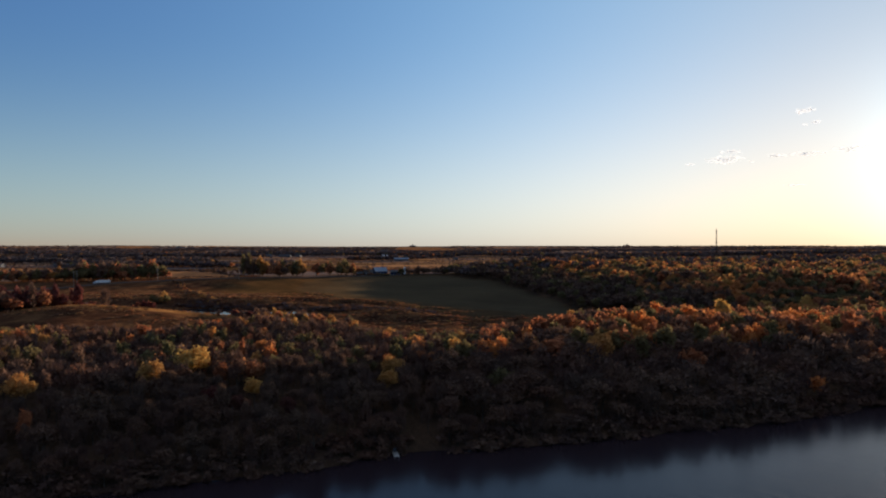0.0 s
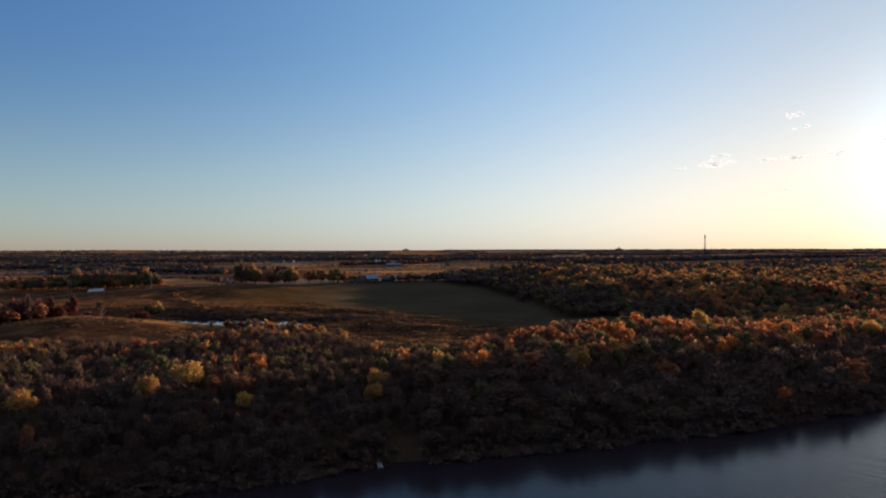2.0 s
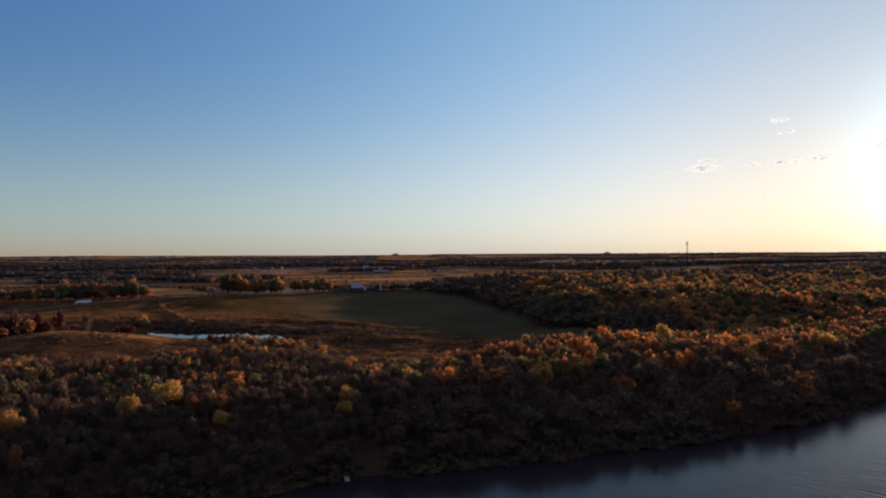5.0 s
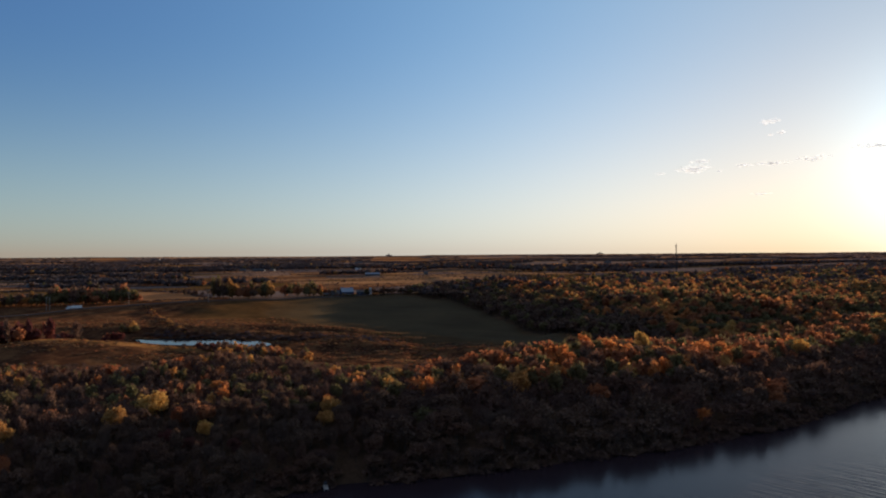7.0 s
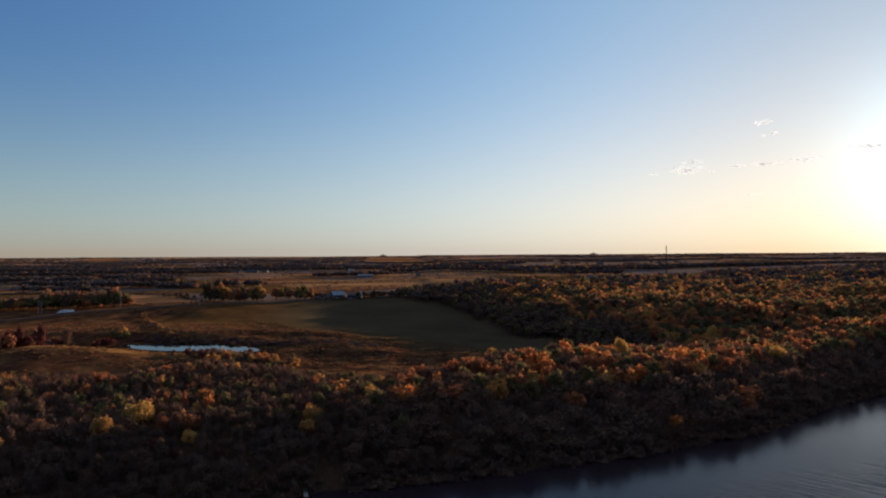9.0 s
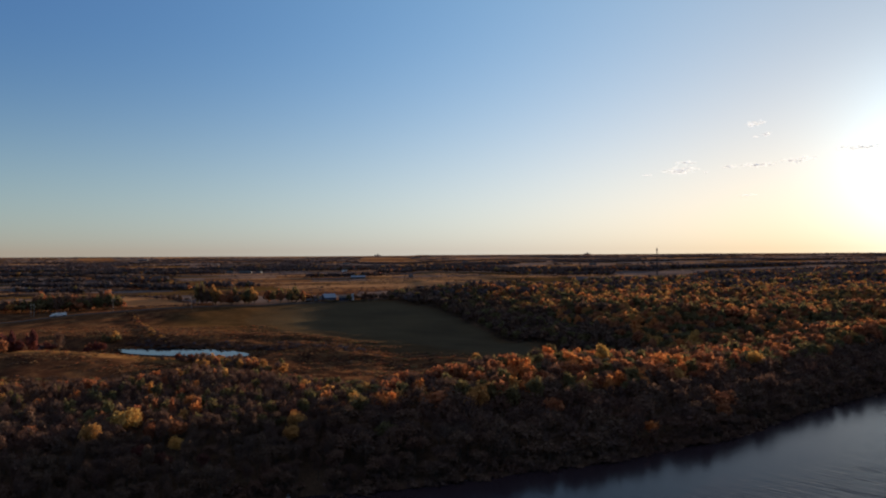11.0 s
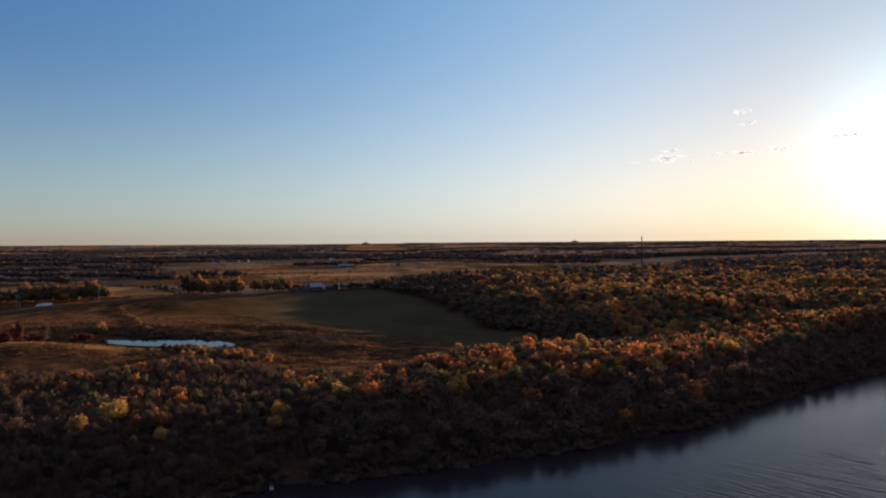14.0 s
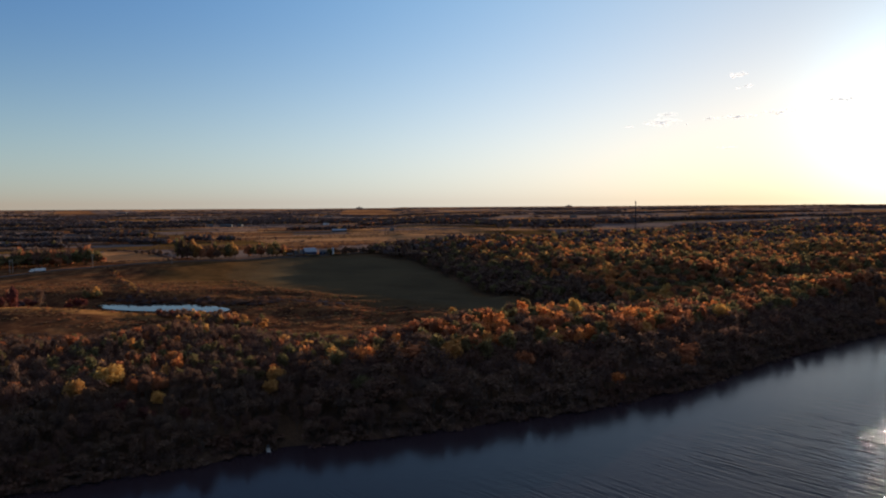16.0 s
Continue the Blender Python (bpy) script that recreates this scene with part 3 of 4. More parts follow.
def in_view(x, y, margin=0.0):
    """The wedge that the flight looks into, with a margin in metres."""
    return (np.abs(x - 20) < 0.74 * (y + 90) + 40 + margin)


# single trees that stand out
MARKED = [(-90, 255, 6.6, 14.5, YELLOW), (265, 407, 6.6, 16, YELLOW), (157, 396, 6.2, 15.5, YELLOW), (100, 343, 5.0, 14, ORANGE), (77, 424, 4.2, 6.5, YELLOW), (-20, 266, 4.6, 11, GOLD), (-39, 212, 5.0, 12, GREY),
          (61, 346, 5.2, 13.5, RUST), (-99, 238, 4.6, 12.5, GOLD), (-64, 238, 4.0, 8.5, YELLOW), (-133, 221, 5.0, 12, GOLD), (-67, 250, 5, 11, RUST), (-50, 228, 3.6, 8, RED), (-66, 228, 3.8, 8, RED), (-76, 230, 3.8, 8, RED),
          (40, 330, 4.6, 12, RED), (120, 420, 7.0, 12, OLIVE), (129, 425, 6.0, 11.5, OLIVE), (188, 375, 6, 13, ORANGE), (200, 380, 6, 13, ORANGE), (211, 384, 5.6, 12, ORANGE), (-78, 300, 4.2, 11, ORANGE), (-72, 292, 3.6, 10, RUST), (-20, 256, 4.0, 10, GOLD)]
LX, LY = scattered(-420, 0, 60, 480, 6.0)
HX, HY = scattered(0, 520, 200, 500, 9.0)
FX, FY = np.concatenate((LX, HX)), np.concatenate((LY, HY))
ok = front_wood(FX, FY) & in_view(FX, FY, 20) & ~((np.abs(FX + 6) < 3.0) & (FY < 229))
for mx, my, mr, mt, ms in MARKED:
    ok &= np.hypot(FX - mx, FY - my) > mr * 1.2
FX, FY = FX[ok], FY[ok]
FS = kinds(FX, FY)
FR = np.where(FX < 0, 2.7 + 2.6 * rng.uniform(size=len(FX)) ** 2, 4.6 + 3.4 * rng.uniform(size=len(FX)) ** 2 + rng.uniform(0, 1.0, len(FX)))
FT = np.where(FX < 0, rng.uniform(8.5, 12.5, len(FX)), rng.uniform(11, 15, len(FX))) * np.where(FS == GREY, 0.92, 1.0)
EDGE_Y = np.interp(FX, [p[0] for p in FRONT_EDGE], [p[1] for p in FRONT_EDGE])
small = (0.5 + 0.5 * step(0, 45, EDGE_Y - FY) + 0.5 * step(0, 60, FX)).clip(0, 1) * (0.7 + 0.3 * step(0, 18, FY - shore_y(FX)))
FT, FR = FT * small, FR * (0.55 + 0.45 * small)
FD = np.hypot(FX - 20, FY + 33) + 0.25 * np.abs(FX)
single = np.zeros(len(FX), bool)
single[np.argsort(FD)[:270]] = True
for k, (mx, my, mr, mt, ms) in enumerate(MARKED):
    tree(mx, my, mr, mt + (2.5 if mx > 70 else 1.0), ms, k, 47 * k)
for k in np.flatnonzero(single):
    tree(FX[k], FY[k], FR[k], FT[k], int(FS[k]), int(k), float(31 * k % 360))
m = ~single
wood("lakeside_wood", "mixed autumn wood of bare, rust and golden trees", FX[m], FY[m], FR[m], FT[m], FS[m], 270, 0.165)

RX, RY = scattered(-20, 1000, 400, 900, 9.6)
ok = inside(RX, RY, RIGHT_WOOD) & ~front_wood(RX, RY) & in_view(RX, RY)
RX, RY = RX[ok], RY[ok]
wood("hillside_wood", "dense rust and gold autumn wood on a low rise", RX, RY, 4.6 + 3.6 * rng.uniform(size=len(RX)) ** 2 + rng.uniform(0, 1.2, len(RX)), rng.uniform(10.5, 14.5, len(RX)), kinds(RX, RY), 150, 0.24, True, 0.0, 0.25)
SX, SY = scattered(-420, 560, 60, 520, 4.2)
sd = SY - shore_y(SX)
ok = (sd > -4.0) & (sd < 10) & in_view(SX, SY, 20) & (np.abs(SX + 6) > 5)
SX, SY = SX[ok], SY[ok]
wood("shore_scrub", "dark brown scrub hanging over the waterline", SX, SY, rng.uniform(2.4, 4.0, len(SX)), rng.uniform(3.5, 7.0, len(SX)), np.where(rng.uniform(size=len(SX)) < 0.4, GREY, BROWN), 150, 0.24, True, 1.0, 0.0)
MX, MY = scattered(-330, 130, 330, 640, 5.0)
edge = np.interp(MX, [p[0] for p in FRONT_EDGE], [p[1] for p in FRONT_EDGE])
lumps = fbm(MX / 26, MY / 12, 91)
ok = (MY > edge - 4) & ((MY < edge + 26 + 30 * lumps) | ((MX > -85) & (lumps > 0.10) & (MY < 610 - MX))) & ~inside(MX, MY, POND) & ~inside(MX, MY, SHADED_FIELD) & ~((MX < -95) & (MY > 446) & (MY < 560)) & ((MX > -95) | (MY < 410) | (lumps > 0.02))
MX, MY = MX[ok], MY[ok]
wood("meadow_scrub", "low brown scrub and tall weeds in the meadow", MX, MY, rng.uniform(1.6, 3.0, len(MX)), np.where(MY > edge[ok] + 22, rng.uniform(0.6, 1.3, len(MX)), rng.uniform(1.2, 3.6, len(MX))), rng.choice([BROWN, BROWN, GREY, OLIVE, RUST], len(MX)), 80, 0.28, True, 1.0, 0.0)
# tussocks of dry grass in drifts over the meadow and the knoll
UX, UY = scattered(-340, 140, 400, 690, 4.0)
edge = np.interp(UX, [p[0] for p in FRONT_EDGE], [p[1] for p in FRONT_EDGE])
drift = fbm((UX + 0.4 * UY) / 30, (UY - 0.25 * UX) / 9, 93)
ok = (UY > edge) & (drift > -0.02) & ~inside(UX, UY, POND) & ~inside(UX, UY, SHADED_FIELD) & in_view(UX, UY)
UX, UY = UX[ok], UY[ok]
wood("meadow_tussocks", "drifts of dry straw-coloured grass tussocks on the meadow", UX, UY, rng.uniform(0.9, 2.2, len(UX)), rng.uniform(0.5, 1.3, len(UX)), rng.choice([STRAW, STRAW, STRAW, BROWN, RUST], len(UX)), 16, 0.5, False, 0.5, 0.0)
RX, RY = scattered(-20, 1700, 900, 2050, 12)
ok = inside(RX, RY, RIGHT_WOOD) & in_view(RX, RY)
RX, RY = RX[ok], RY[ok]
# the hazed leaf colour takes a larger share with distance
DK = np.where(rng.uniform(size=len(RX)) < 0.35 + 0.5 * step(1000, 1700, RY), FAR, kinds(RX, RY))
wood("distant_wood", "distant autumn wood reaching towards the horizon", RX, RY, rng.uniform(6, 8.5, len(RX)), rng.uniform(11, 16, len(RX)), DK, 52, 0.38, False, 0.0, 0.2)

# belts of trees between the far fields, copses
BX, BY = scattered(-3600, 3600, 2300, 4450, 15)
ok = in_view(BX, BY, 100) & ~inside(BX, BY, RIGHT_WOOD) & ~inside(BX, BY, RISE) & ~np.any([inside(BX, BY, f) for f in PALE_FIELDS + GREEN_FIELDS], axis=0)
BX, BY = BX[ok], BY[ok]
v = -BX * 0.22 + BY * 0.97
cell = v / 330
belt = np.abs(cell - np.floor(cell) - 0.5) > 0.5 - 0.085 * (0.4 + 1.2 * hashed(np.floor(cell + 0.5), np.floor(BX / 420), 5))
thick = fbm(BX / 420, BY / 170, 77)
ok = ((belt & (thick > -0.12)) | (thick > 0.13)) & (rng.uniform(size=len(BX)) < np.clip(1.5 - BY / 3600, 0.35, 1))
BX, BY = BX[ok], BY[ok]
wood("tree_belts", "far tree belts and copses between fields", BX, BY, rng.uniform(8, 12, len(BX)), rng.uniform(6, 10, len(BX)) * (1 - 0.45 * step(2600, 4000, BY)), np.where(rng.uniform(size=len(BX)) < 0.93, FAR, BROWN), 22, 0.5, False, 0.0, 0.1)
# nearer belts: ends, depth
HX, HY = scattered(-1500, 900, 1020, 2350, 7.5)
_, hi, hj = parcels(HX, HY)
_, h2, g2 = parcels(HX + 3, HY + 9)
ok = ((hi != h2) | (hj != g2)) & (hashed(hi, hj, 71) < 0.8) & in_view(HX, HY, 40) & ~inside(HX, HY, RIGHT_WOOD) & ~inside(HX, HY, TAN)
HX, HY = HX[ok], HY[ok]
wood("field_hedges", "low dark hedges along the borders of fields", HX, HY, rng.uniform(2.5, 4.5, len(HX)), rng.uniform(1.2, 3.2, len(HX)), np.where(rng.uniform(size=len(HX)) < 0.8, FAR, BROWN), 22, 0.42, False, 0.3, 0.0)
BELTS = [(-760, 1405, -415, 1340, 34), (-760, 1740, -575, 1700, 46), (-380, 1370, -280, 1350, 26), (-238, 1790, -40, 1745, 16), (-60, 2010, 355, 1900, 24), (38, 2210, 651, 2030, 52), (-922, 2311, -665, 2239, 22),
         (-1417, 2280, -1026, 2240, 40), (-660, 1215, -520, 1190, 22), (-448, 1290, -382, 1278, 18), (302, 1760, 545, 1700, 16), (-1050, 1560, -720, 1600, 30), (-900, 1950, -500, 1960, 26), (-520, 2150, -60, 2200, 22), (640, 2060, 1300, 2180, 60),
         (-1350, 1760, -960, 1700, 50), (-1150, 1930, -860, 1900, 34), (-700, 2420, -260, 2380, 30), (-180, 2480, 420, 2560, 36), (-640, 1560, -500, 1545, 24), (380, 1950, 760, 1930, 30)]
TX, TY = [], []
for x0, y0, x1, y1, deep in BELTS:
    n = int(math.hypot(x1 - x0, y1 - y0) * (deep + 10) / 62)
    u = rng.uniform(size=n)
    TX.append(x0 + (x1 - x0) * u + rng.normal(0, 6, n))
    TY.append(y0 + (y1 - y0) * u + rng.uniform(-0.5, 0.5, n) * deep + 14 * fbm(u * 6, u * 0 + x0, 9))
TX, TY = np.concatenate(TX), np.concatenate(TY)
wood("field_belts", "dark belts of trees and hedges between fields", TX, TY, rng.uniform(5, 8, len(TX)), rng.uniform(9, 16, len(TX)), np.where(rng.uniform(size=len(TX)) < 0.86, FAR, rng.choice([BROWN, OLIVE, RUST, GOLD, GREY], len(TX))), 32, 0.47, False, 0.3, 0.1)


def grove(name, label, spots, leaves=150, size=0.25):
    """A small group of trees as one object: rows of (x, y, radius, height, kind)."""
    a = np.array(spots, float)
    return wood(name, label, a[:, 0], a[:, 1], a[:, 2], a[:, 3], a[:, 4].astype(int), leaves, size, True, 1.0, 0.10)


def row_of(x0, y0, x1, y1, n, spread, r, h, mix):
    out = []
    for k in range(n):
        u = rng.uniform()
        out.append((x0 + (x1 - x0) * u + rng.normal(0, spread), y0 + (y1 - y0) * u + rng.normal(0, spread), r * rng.uniform(0.75, 1.25), h * rng.uniform(0.75, 1.25), mix[int(rng.integers(len(mix)))]))
    return out


grove("roadside_grove", "dark olive and golden grove beside the road", row_of(-560, 800, -430, 835, 70, 9, 6.5, 15, [OLIVE, BROWN, BROWN, RUST, GOLD]) + row_of(-428, 826, -346, 866, 84, 9, 7.6, 22, [OLIVE, OLIVE, BROWN, BROWN, OLIVE, RUST]))
grove("roadside_trees", "mixed autumn trees in a loose line along the road", row_of(-222, 910, -118, 940, 38, 12, 6.6, 20, [OLIVE, GOLD, BROWN, BROWN, RUST, OLIVE]) + row_of(-252, 905, -226, 905, 16, 6, 7.5, 26, [OLIVE, GOLD, OLIVE, BROWN]) + row_of(-214, 892, -202, 894, 8, 4, 5.5, 18, [RUST, BROWN]) + row_of(-330, 1010, -230, 1000, 40, 14, 4.5, 8, [BROWN, FAR]))
grove("stubble_hedge", "low dark hedge round a tan stubble field", row_of(-432, 1108, -339, 1032, 60, 2, 2.2, 3.0, [BROWN, FAR]) + row_of(-339, 1030, -253, 896, 70, 2, 2.0, 2.4, [BROWN, FAR]) + row_of(-345, 872, -258, 890, 50, 2, 2.0, 2.4, [BROWN, FAR, GREY]), 60, 0.4)
grove("farmyard_trees", "autumn trees sheltering a farmyard", row_of(-122, 930, -100, 962, 18, 5, 4.4, 11, [RUST, GOLD, BROWN, BROWN]) + row_of(-48, 958, 10, 968, 30, 6, 5.0, 11, [BROWN, OLIVE, GREY, BROWN]) + row_of(-110, 925, -20, 940, 40, 4, 2.6, 3.5, [BROWN, GREY, OLIVE]))
grove("meadow_hedge", "scrubby brown hedge running down to the pond", row_of(-304, 800, -178, 549, 190, 2.0, 2.0, 2.6, [BROWN, RUST, BROWN, GOLD]))
grove("pond_bushes", "olive and reddish bushes round the pond", row_of(-234, 562, -218, 560, 9, 2.5, 4.0, 8.5, [OLIVE, GOLD, OLIVE]) + row_of(-228, 522, -219, 521, 9, 2, 3.6, 9.5, [RED, RUST]) + row_of(-205, 556, -70, 524, 200, 4.5, 2.7, 3.0, [BROWN, GREY, GREY, FAR]) + row_of(-75, 548, -5, 520, 90, 6, 2.4, 2.4, [BROWN, GREY, FAR]) + row_of(-132, 456, -76, 446, 150, 6, 2.9, 4.9, [BROWN, GREY, BROWN, RUST, RED]) + row_of(-112, 440, -62, 424, 90, 8, 3.6, 8.0, [OLIVE, BROWN, GOLD, BROWN, RUST]))
grove("red_thicket", "dark red and rust thicket behind a grassy knoll", row_of(-350, 512, -262, 530, 90, 8, 4.0, 6.0, [RED, RED, RED, FAR]) + row_of(-312, 442, -264, 494, 170, 13, 5.0, 15.5, [RED, RED, BROWN, RUST]))
grove("tower_wood_edge", "distant yellow and olive trees at the wood's edge", row_of(280, 1140, 620, 1430, 60, 14, 6, 12, [OLIVE, GOLD, YELLOW, BROWN]), 60, 0.4)

# ---- road, poles ----
ASPHALT = rough_material("asphalt", (0.060, 0.052, 0.048), 0.3, 0.3, 0.9)
WOODPOLE = rough_material("weathered pole", (0.30, 0.26, 0.22), 1.0, 0.3, 0.9)
MAST = rough_material("dark mast steel", (0.045, 0.045, 0.05), 0.6, 0.2, 0.8)
STEEL = rough_material("weathered steel", (0.12, 0.12, 0.125), 0.6, 0.2, 0.6, 0.2)
PALE = rough_material("pale siding", (0.13, 0.13, 0.135), 0.4, 0.15, 0.7)
ROOF = rough_material("metal roof", (0.28, 0.31, 0.36), 0.3, 0.2, 0.55, 0.0)
BLUE = rough_material("blue steel siding", (0.035, 0.055, 0.105), 0.4, 0.2, 0.6)
DARKROOF = rough_material("dark shingles", (0.10, 0.095, 0.095), 0.5, 0.3, 0.85)
REDWOOD = rough_material("barn boards", (0.20, 0.06, 0.045), 0.5, 0.3, 0.85)
GLASS = rough_material("window glass", (0.04, 0.05, 0.06), 0.5, 0.2, 0.12)
RUBBER = rough_material("rubber", (0.03, 0.03, 0.03), 0.5, 0.2, 0.8)
WHITE = rough_material("white paint", (0.78, 0.78, 0.76), 0.4, 0.08, 0.5)
GREYWOOD = rough_material("grey planks", (0.42, 0.40, 0.37), 0.8, 0.3, 0.85)


def on_land(x, y):
    return float(land(np.array([x]), np.array([y]))[0])


ROAD = [(-900, 330), (-620, 560), (-480, 672), (-410, 730), (-345, 792), (-290, 838), (-237, 868), (-170, 893), (-110, 915), (-40, 950), (40, 1060), (100, 1190)]
rx = np.interp(np.linspace(0, 1, 120), np.linspace(0, 1, len(ROAD)), [p[0] for p in ROAD])
ry = np.interp(np.linspace(0, 1, 120), np.linspace(0, 1, len(ROAD)), [p[1] for p in ROAD])
tx, ty = np.gradient(rx), np.gradient(ry)
tl = np.hypot(tx, ty)
rv = []
for k in range(120):
    zc = max(on_land(rx[k] + o * -ty[k] / tl[k], ry[k] + o * tx[k] / tl[k]) for o in (-5, 0, 5)) + 0.5
    for o, dz in ((-5.5, -1.6), (-3.6, 0.0), (3.6, 0.0), (5.5, -1.6)):
        rv.append((rx[k] - o * ty[k] / tl[k], ry[k] + o * tx[k] / tl[k], zc + dz))
rf = [(4 * k + c, 4 * k + c + 1, 4 * k + c + 5, 4 * k + c + 4) for k in range(119) for c in range(3)]
tagged(new("road", mesh_of("road", rv, np.array(rf).ravel(), np.full(len(rf), 4), [ASPHALT], smooth=True)), "narrow asphalt country road on a low bank past fields", "road", kind="structure")


def power_pole(x, y, twin=False):
    p = tagged(new("power_pole"), "tall grey wooden power pole with cross arms by the road", "power pole", "poles along the road")
    p.location = (x, y, on_land(x, y))
    p.rotation_euler = (0, 0, radians(40))
    for off in ((-1.6, 1.6) if twin else (0,)):
        part("post", rod(bmesh.new(), (off, 0, -1), (off, 0, 16), 0.32, 0.22, 8), WOODPOLE, p)
    for z, half in ((15.2, 2.6), (13.6, 1.9)):
        arm = part("cross_arm", box(bmesh.new(), -half, -0.12, z - 0.14, half, 0.12, z + 0.14, 0.02), WOODPOLE, p)
        for q in (-half + 0.2, -half / 2, half / 2, half - 0.2):
            part("insulator", rod(bmesh.new(), (q, 0, z + 0.14), (q, 0, z + 0.42), 0.09, 0.06, 6), STEEL, arm)
    return p




def road_truck(x, y, turn):
    """A lorry with a long box trailer: its nose towards -x before the turn."""
    t = tagged(new("lorry"), "long white box trailer lorry on the country road", "lorry")
    at = min(range(120), key=lambda k: (rx[k] - x) ** 2 + (ry[k] - y) ** 2)
    t.location, t.rotation_euler = (rx[at], ry[at], rv[4 * at + 1][2]), (0, 0, radians(turn))
    part("trailer", box(bmesh.new(), -4.8, -1.3, 1.15, 6.8, 1.3, 4.0, 0.08), WHITE, t, "white trailer box")
    cab = part("cab", box(bmesh.new(), -8.6, -1.25, 0.9, -5.6, 1.25, 3.6, 0.25), WHITE, t)
    part("bonnet", box(bmesh.new(), -10.2, -1.1, 0.8, -8.5, 1.1, 2.0, 0.2), WHITE, t)
    part("windscreen", box(bmesh.new(), -8.66, -1.05, 2.2, -8.55, 1.05, 3.2, 0.02), GLASS, cab)
    part("chassis", box(bmesh.new(), -10.0, -0.5, 0.65, 6.6, 0.5, 1.12, 0.03), STEEL, t)
    for wheel_x in (-9.2, -6.2, -4.9, 4.6, 5.9):
        for side in (-1, 1):
            part("wheel", rod(bmesh.new(), (wheel_x, side * 0.85, 0.5), (wheel_x, side * 1.2, 0.5), 0.5, 0.5, 14), RUBBER, t)
    return t


road_truck(-371, 768, 44)
power_pole(-336, 828)
power_pole(-242, 834)
power_pole(-412, 788, True)


def lattice_mast(x, y, top):
    z0 = on_land(x, y) - 0.2
    t = tagged(new("radio_mast"), "slender steel lattice radio mast with antennas above the wood", "radio mast")
    t.location = (x, y, z0)
    h, w = top - z0, 1.0
    feet = [(w * math.cos(a), w * math.sin(a)) for a in (0.5, 2.6, 4.7)]
    for fx, fy in feet:
        part("leg", rod(bmesh.new(), (fx * 1.7, fy * 1.7, 0), (fx * 0.6, fy * 0.6, h - 4), 0.42, 0.30, 6), MAST, t)
    bm = bmesh.new()
    n = 26
    for k in range(n):
        za, zb = (h - 4) * k / n, (h - 4) * (k + 1) / n
        sa, sb = 1.7 - 1.1 * k / n, 1.7 - 1.1 * (k + 1) / n
        for q in range(3):
            a, b = feet[q], feet[(q + 1) % 3]
            rod(bm, (a[0] * sa, a[1] * sa, za), (b[0] * sb, b[1] * sb, zb), 0.16, 0.16, 4)
    part("bracing", bm, MAST, t)
    part("spire", rod(bmesh.new(), (0, 0, h - 4.5), (0, 0, h), 0.35, 0.2, 6), MAST, t)
    for z in (h - 5, h - 9, h - 30):
        for q in range(3):
            a = 0.5 + 2.1 * q
            part("antenna", box(bmesh.new(), 1.3 * math.cos(a) - 0.35, 1.3 * math.sin(a) - 0.35, z - 1.3, 1.3 * math.cos(a) + 0.35, 1.3 * math.sin(a) + 0.35, z + 1.3, 0.06), PALE, t)
        part("mounting_ring", rod(bmesh.new(), (0, 0, z - 0.15), (0, 0, z + 0.15), 1.4, 1.4, 10), STEEL, t)
    return t


lattice_mast(580, 1492, 101)

# ---- farm buildings ----


def building(name, label, x, y, length, width, eave, ridge, turn, wall_mat, roof_mat, windows=0, door=True, category="barn"):
    """A gabled building: its long side faces -y before the turn."""
    b = tagged(new(name), label, category)
    b.location = (x, y, min(on_land(x + u, y + w) for u in (-8, 8) for w in (-6, 6)) - 0.1)
    b.rotation_euler = (0, 0, radians(turn))
    l, w = length / 2, width / 2
    bm = bmesh.new()
    vs = [bm.verts.new(c) for c in ((-l, -w, 0), (l, -w, 0), (l, w, 0), (-l, w, 0), (-l, -w, eave), (l, -w, eave), (l, w, eave), (-l, w, eave), (-l, 0, ridge), (l, 0, ridge))]
    for f in ((0, 1, 5, 4), (2, 3, 7, 6), (1, 2, 6, 9, 5), (3, 0, 4, 8, 7), (4, 5, 9, 8), (6, 7, 8, 9), (3, 2, 1, 0)):
        bm.faces.new([vs[q] for q in f])
    part("wall", bm, wall_mat, b)
    for side in (-1, 1):
        bm = bmesh.new()
        o, rise = 0.6, (ridge - eave) / w
        pts = [(-l - o, side * (w + o), eave - o * rise + 0.15), (l + o, side * (w + o), eave - o * rise + 0.15), (l + o, 0, ridge + 0.15), (-l - o, 0, ridge + 0.15)]
        lo = [bm.verts.new(p) for p in pts]
        hi = [bm.verts.new((p[0], p[1], p[2] + 0.2)) for p in pts]
        bm.faces.new(hi)
        bm.faces.new(lo[::-1])
        for q in range(4):
            bm.faces.new((lo[q], lo[(q + 1) % 4], hi[(q + 1) % 4], hi[q]))
        bmesh.ops.recalc_face_normals(bm, faces=bm.faces)
        part("roof", bm, roof_mat, b, "sloping roof of the building")
    if door:
        part("door", box(bmesh.new(), -1.6, -w - 0.12, 0.1, 1.6, -w + 0.02, min(3.2, eave - 0.4), 0.03), DARKROOF, b)
    for k in range(windows):
        u = -l + length * (k + 1) / (windows + 1)
        if abs(u) > 2.4 or not door:
            win = part("window", box(bmesh.new(), u - 0.6, -w - 0.1, 1.0, u + 0.6, -w + 0.02, 2.3, 0.02), WHITE, b)
            part("pane", box(bmesh.new(), u - 0.48, -w - 0.13, 1.12, u + 0.48, -w - 0.08, 2.18), GLASS, win)
    return b


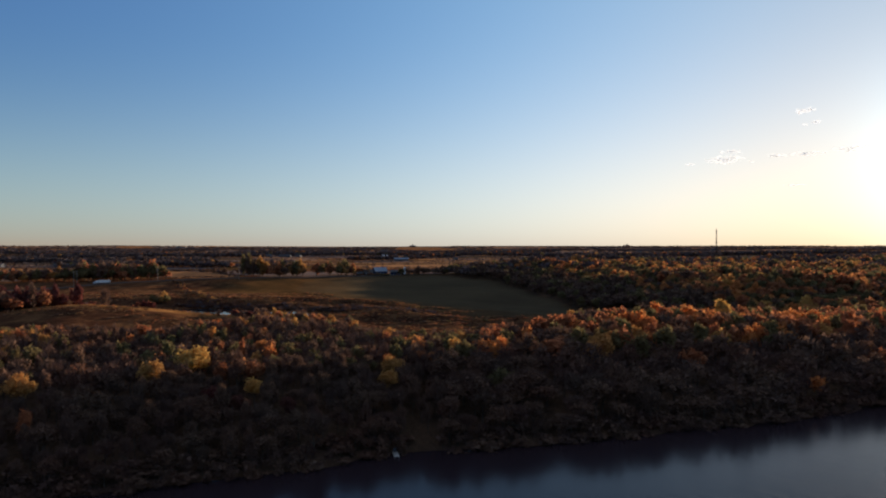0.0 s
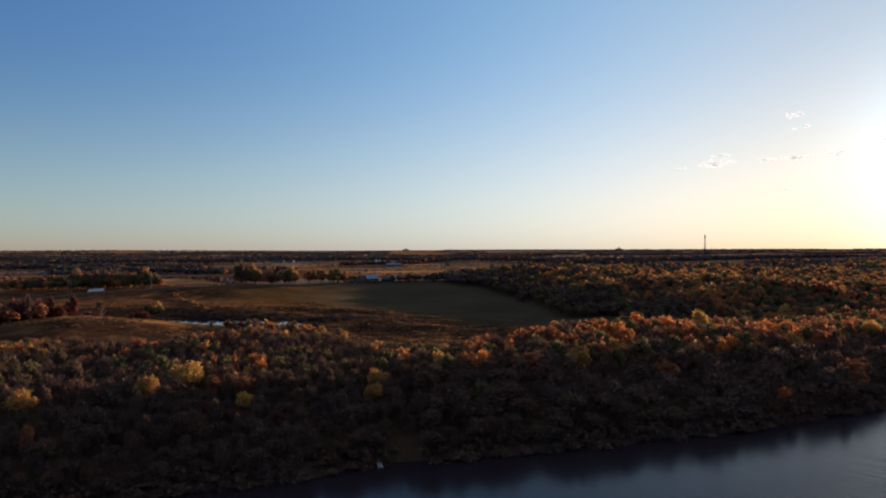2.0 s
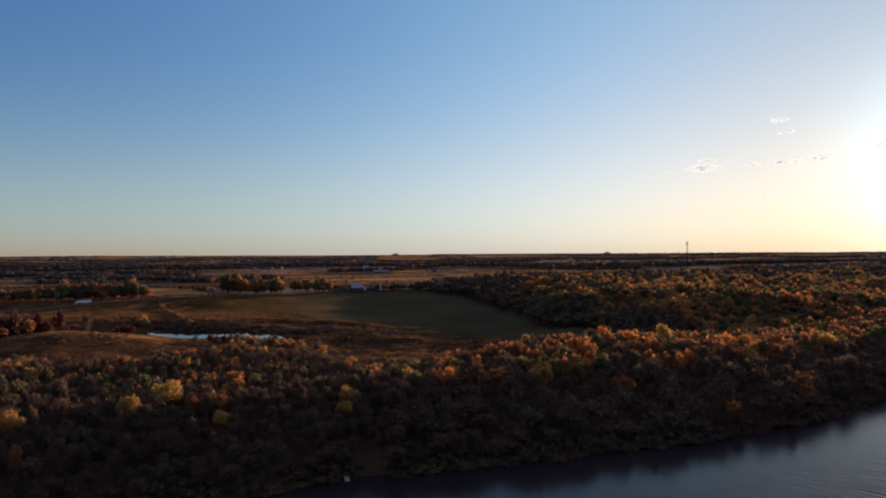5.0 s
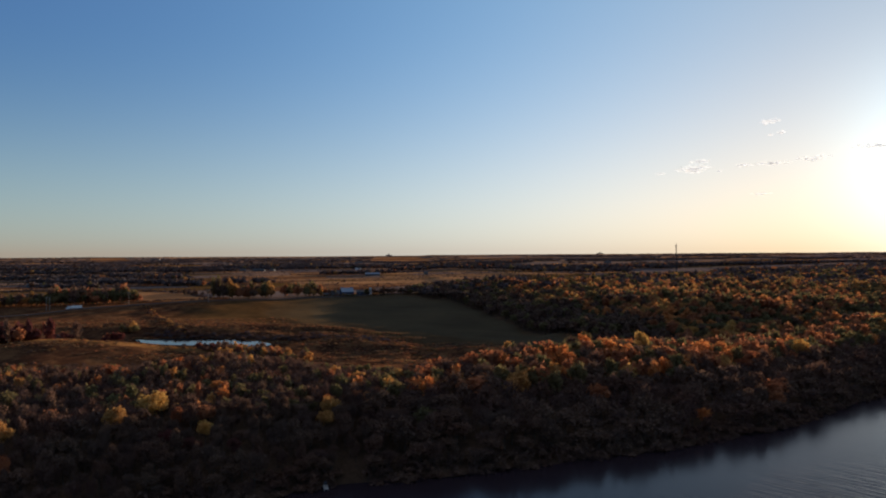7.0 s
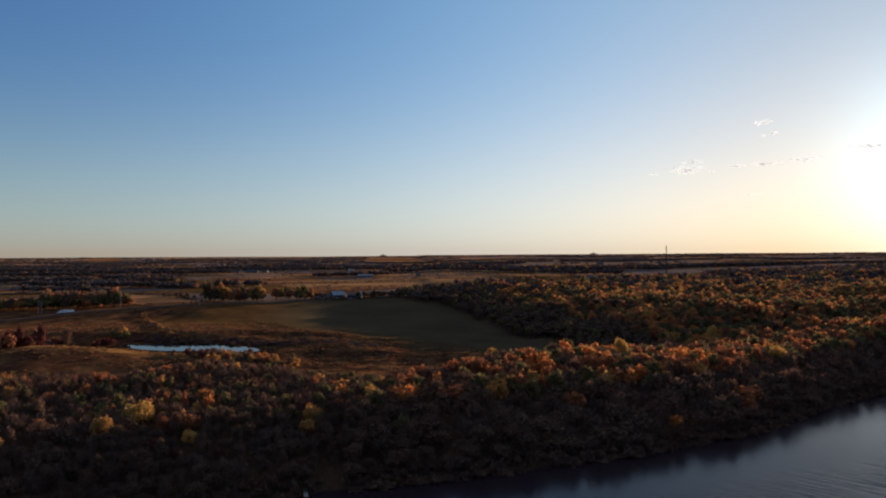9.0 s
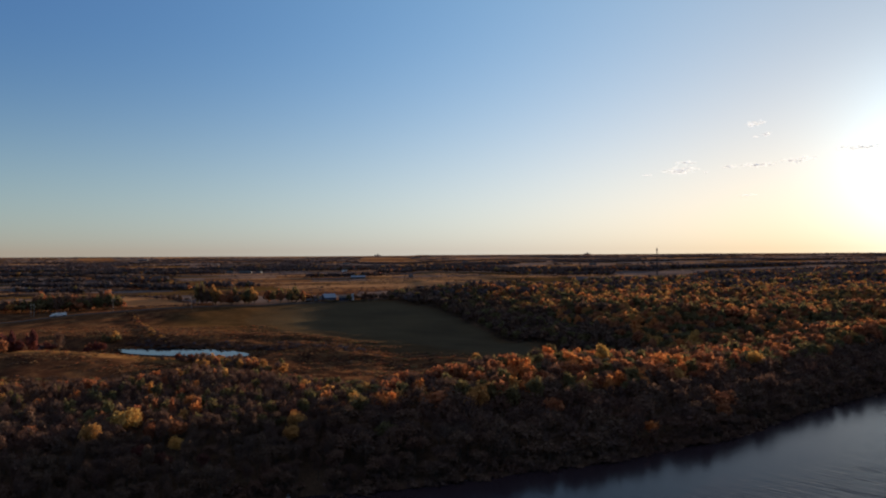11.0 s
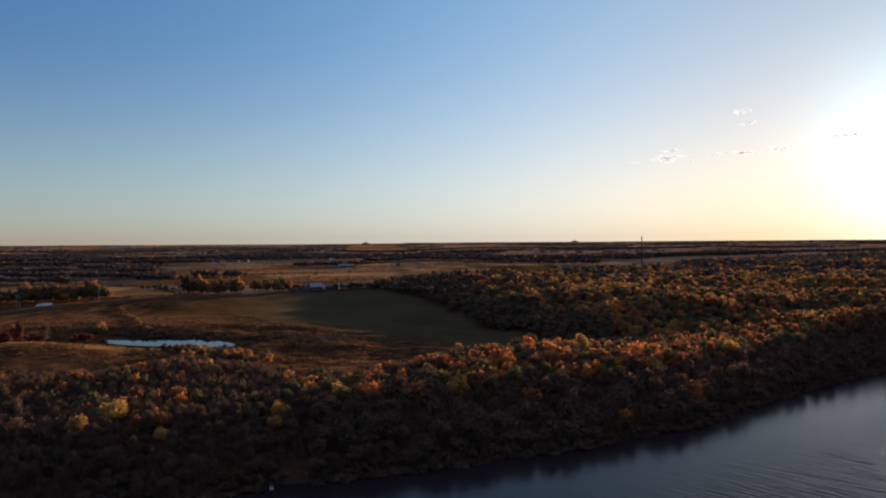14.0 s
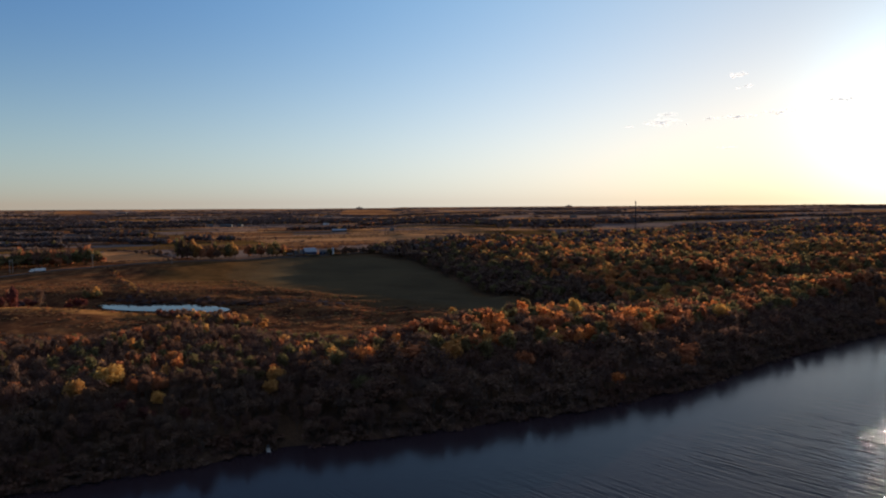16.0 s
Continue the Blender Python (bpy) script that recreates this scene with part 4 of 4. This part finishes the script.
building("barn", "tall barn with dark blue siding and a pale metal roof", -86, 957, 17, 13, 5.0, 10.0, 24, BLUE, ROOF, 2)
building("machine_shed", "long dark blue machine shed with a low roof", -62, 966, 20, 11, 4.0, 6.6, -4, BLUE, DARKROOF, 3)
building("farmhouse", "small dark roofed farmhouse among the trees", -101, 948, 11, 8, 4.2, 7.4, 15, PALE, DARKROOF, 3, True, "house")
building("garage", "small red boarded outbuilding beside the barn", -112, 938, 7, 6, 2.8, 4.6, 20, REDWOOD, DARKROOF, 0)
silo = tagged(new("silo"), "small white grain silo beside the machine shed", "silo")
silo.location = (-52, 952, on_land(-52, 952) - 0.1)
part("drum", rod(bmesh.new(), (0, 0, 0), (0, 0, 10), 1.6, 1.6, 20), WHITE, silo)
part("cap", rod(bmesh.new(), (0, 0, 10), (0, 0, 11.2), 1.72, 0.3, 20), STEEL, silo)
FAR_ROOFS = [(-98, 1651, 34, 8, 6), (30, 1640, 9, 9, 10), (-173, 2101, 14, 10, 30), (-459, 2043, 34, 12, 5), (-420, 2050, 14, 11, -20), (-505, 2040, 16, 11, 30), (-1341, 3600, 45, 20, 0),
             (-760, 1460, 16, 10, 12), (-820, 1300, 18, 11, -14), (-690, 1275, 26, 12, 8), (345, 2350, 16, 12, 0), (700, 2520, 24, 14, 14), (255, 2900, 24, 16, -6), (-640, 2600, 22, 14, 18), (-250, 2980, 30, 16, 4), (1010, 2200, 22, 12, 0), (1120, 2900, 30, 16, 8)]
for k, (bx, by, bl, bw, bt) in enumerate(FAR_ROOFS):
    building("farm_building", "distant pale farm building among fields and tree belts", bx, by, bl, bw, 4.5, 7.5, bt, WHITE if k == 2 else PALE, ROOF if k == 0 else DARKROOF, 0, True, "farm building")


def elevator(x, y, h):
    e = tagged(new("grain_elevator"), "far grey grain elevator standing on the horizon", "grain elevator")
    e.location = (x, y, on_land(x, y) - 1)
    for k, (dx, r, hh) in enumerate(((-16, 7, 0.55), (0, 7, 0.55), (15, 7, 0.5))):
        part("bin", rod(bmesh.new(), (dx, 0, 0), (dx, 0, h * hh), r, r, 16), PALE, e)
    part("headhouse", box(bmesh.new(), -4, -4, h * 0.5, 4, 4, h, 0.2), PALE, e)
    return e


elevator(-205, 4780, 17)
elevator(1215, 4650, 15)

# ---- landing at the shore ----
jetty = tagged(new("jetty"), "small weathered grey jetty with a pale post at the shore", "jetty")
jetty.location = (-15, float(shore_y(np.array([-15.0]))[0]), 0)
jetty.rotation_euler = (0, 0, radians(12))
for k in range(14):
    part("plank", box(bmesh.new(), -0.8, -4.5 + k * 0.36, 0.55, 0.8, -4.5 + k * 0.36 + 0.32, 0.61, 0.01), GREYWOOD, jetty)
for px in (-0.7, 0.7):
    for py in (-4.2, -1.8, 0.4):
        part("post", rod(bmesh.new(), (px, py, -1.5), (px, py, 0.9), 0.09, 0.09, 8), GREYWOOD, jetty)
part("sign_board", box(bmesh.new(), -0.55, 0.5, 0.3, 0.55, 0.62, 1.9, 0.02), PALE, jetty, "pale upright board")

# ---- clouds ----


def cloud_material():
    m, nt, out, add = material("cloud")
    dif, tra, clear = add("BsdfDiffuse", Color=(0.84, 0.91, 1.0, 1)), add("BsdfTranslucent", Color=(0.84, 0.91, 1.0, 1)), add("BsdfTransparent")
    a, b = add("MixShader", Fac=0.7), add("MixShader", Fac=0.44)
    for sh, s1, s2 in ((a, dif, tra), (b, a, clear)):
        nt.links.new(s1.outputs[0], sh.inputs[1])
        nt.links.new(s2.outputs[0], sh.inputs[2])
    nt.links.new(b.outputs[0], out.inputs[0])
    return m


CLOUD = cloud_material()
CLOUDS = [(1745, 4357, 596, 205, 52), (1780, 4338, 640, 124, 19), (1551, 4430, 573, 46, 12), (1885, 4302, 575, 28, 9), (2010, 4242, 604, 84, 22), (2147, 4176, 606, 205, 22),
          (2104, 4159, 852, 54, 33), (2146, 4139, 858, 62, 28), (2190, 4128, 786, 54, 25), (2138, 4155, 776, 26, 11), (2335, 4046, 622, 170, 34), (2081, 4179, 423, 120, 10), (2615, 3875, 672, 230, 36)]
for k, (cx, cy, cz, cw, ch) in enumerate(CLOUDS):
    n = int(5 + cw * ch / 30)
    r = np.random.default_rng(300 + k)
    u = r.normal(0, 0.24, n).clip(-0.55, 0.55)
    p = np.column_stack((u * cw, r.normal(0, 0.2, n) * cw * 0.5, (r.normal(0, 0.22, n) + 0.5 * fbm(u * 4, u * 0, k)) * ch * np.sqrt(1.02 - (u / 0.6) ** 2)))
    d = r.normal(size=(n, 3)) * 0.3 + np.array((0.3, 1, 0.1))
    d /= np.linalg.norm(d, axis=1)[:, None]
    t1 = np.cross(d, r.normal(size=(n, 3)))
    t1 /= np.linalg.norm(t1, axis=1)[:, None]
    t2 = np.cross(d, t1)
    sz = r.uniform(1.6, 4.2, n)[:, None]
    t1[:, 0] *= 2.6
    t2[:, 0] *= 2.0
    t1[:, 2] *= 0.4
    t2[:, 2] *= 0.45
    q = np.stack((p - t1 * sz - t2 * sz * 0.6, p + t1 * sz - t2 * sz, p + t1 * sz * 0.7 + t2 * sz, p - t1 * sz + t2 * sz * 0.6), 1).reshape(-1, 3)
    ob = tagged(new("cloud", mesh_of("cloud", q, *pieces(q, 4), [CLOUD])), "small white fair weather cloud in the evening sky", "cloud", "clouds near the sun", "structure")
    ob.location, ob.rotation_euler = (cx, cy, cz), (0, 0, -math.atan2(cx, cy))
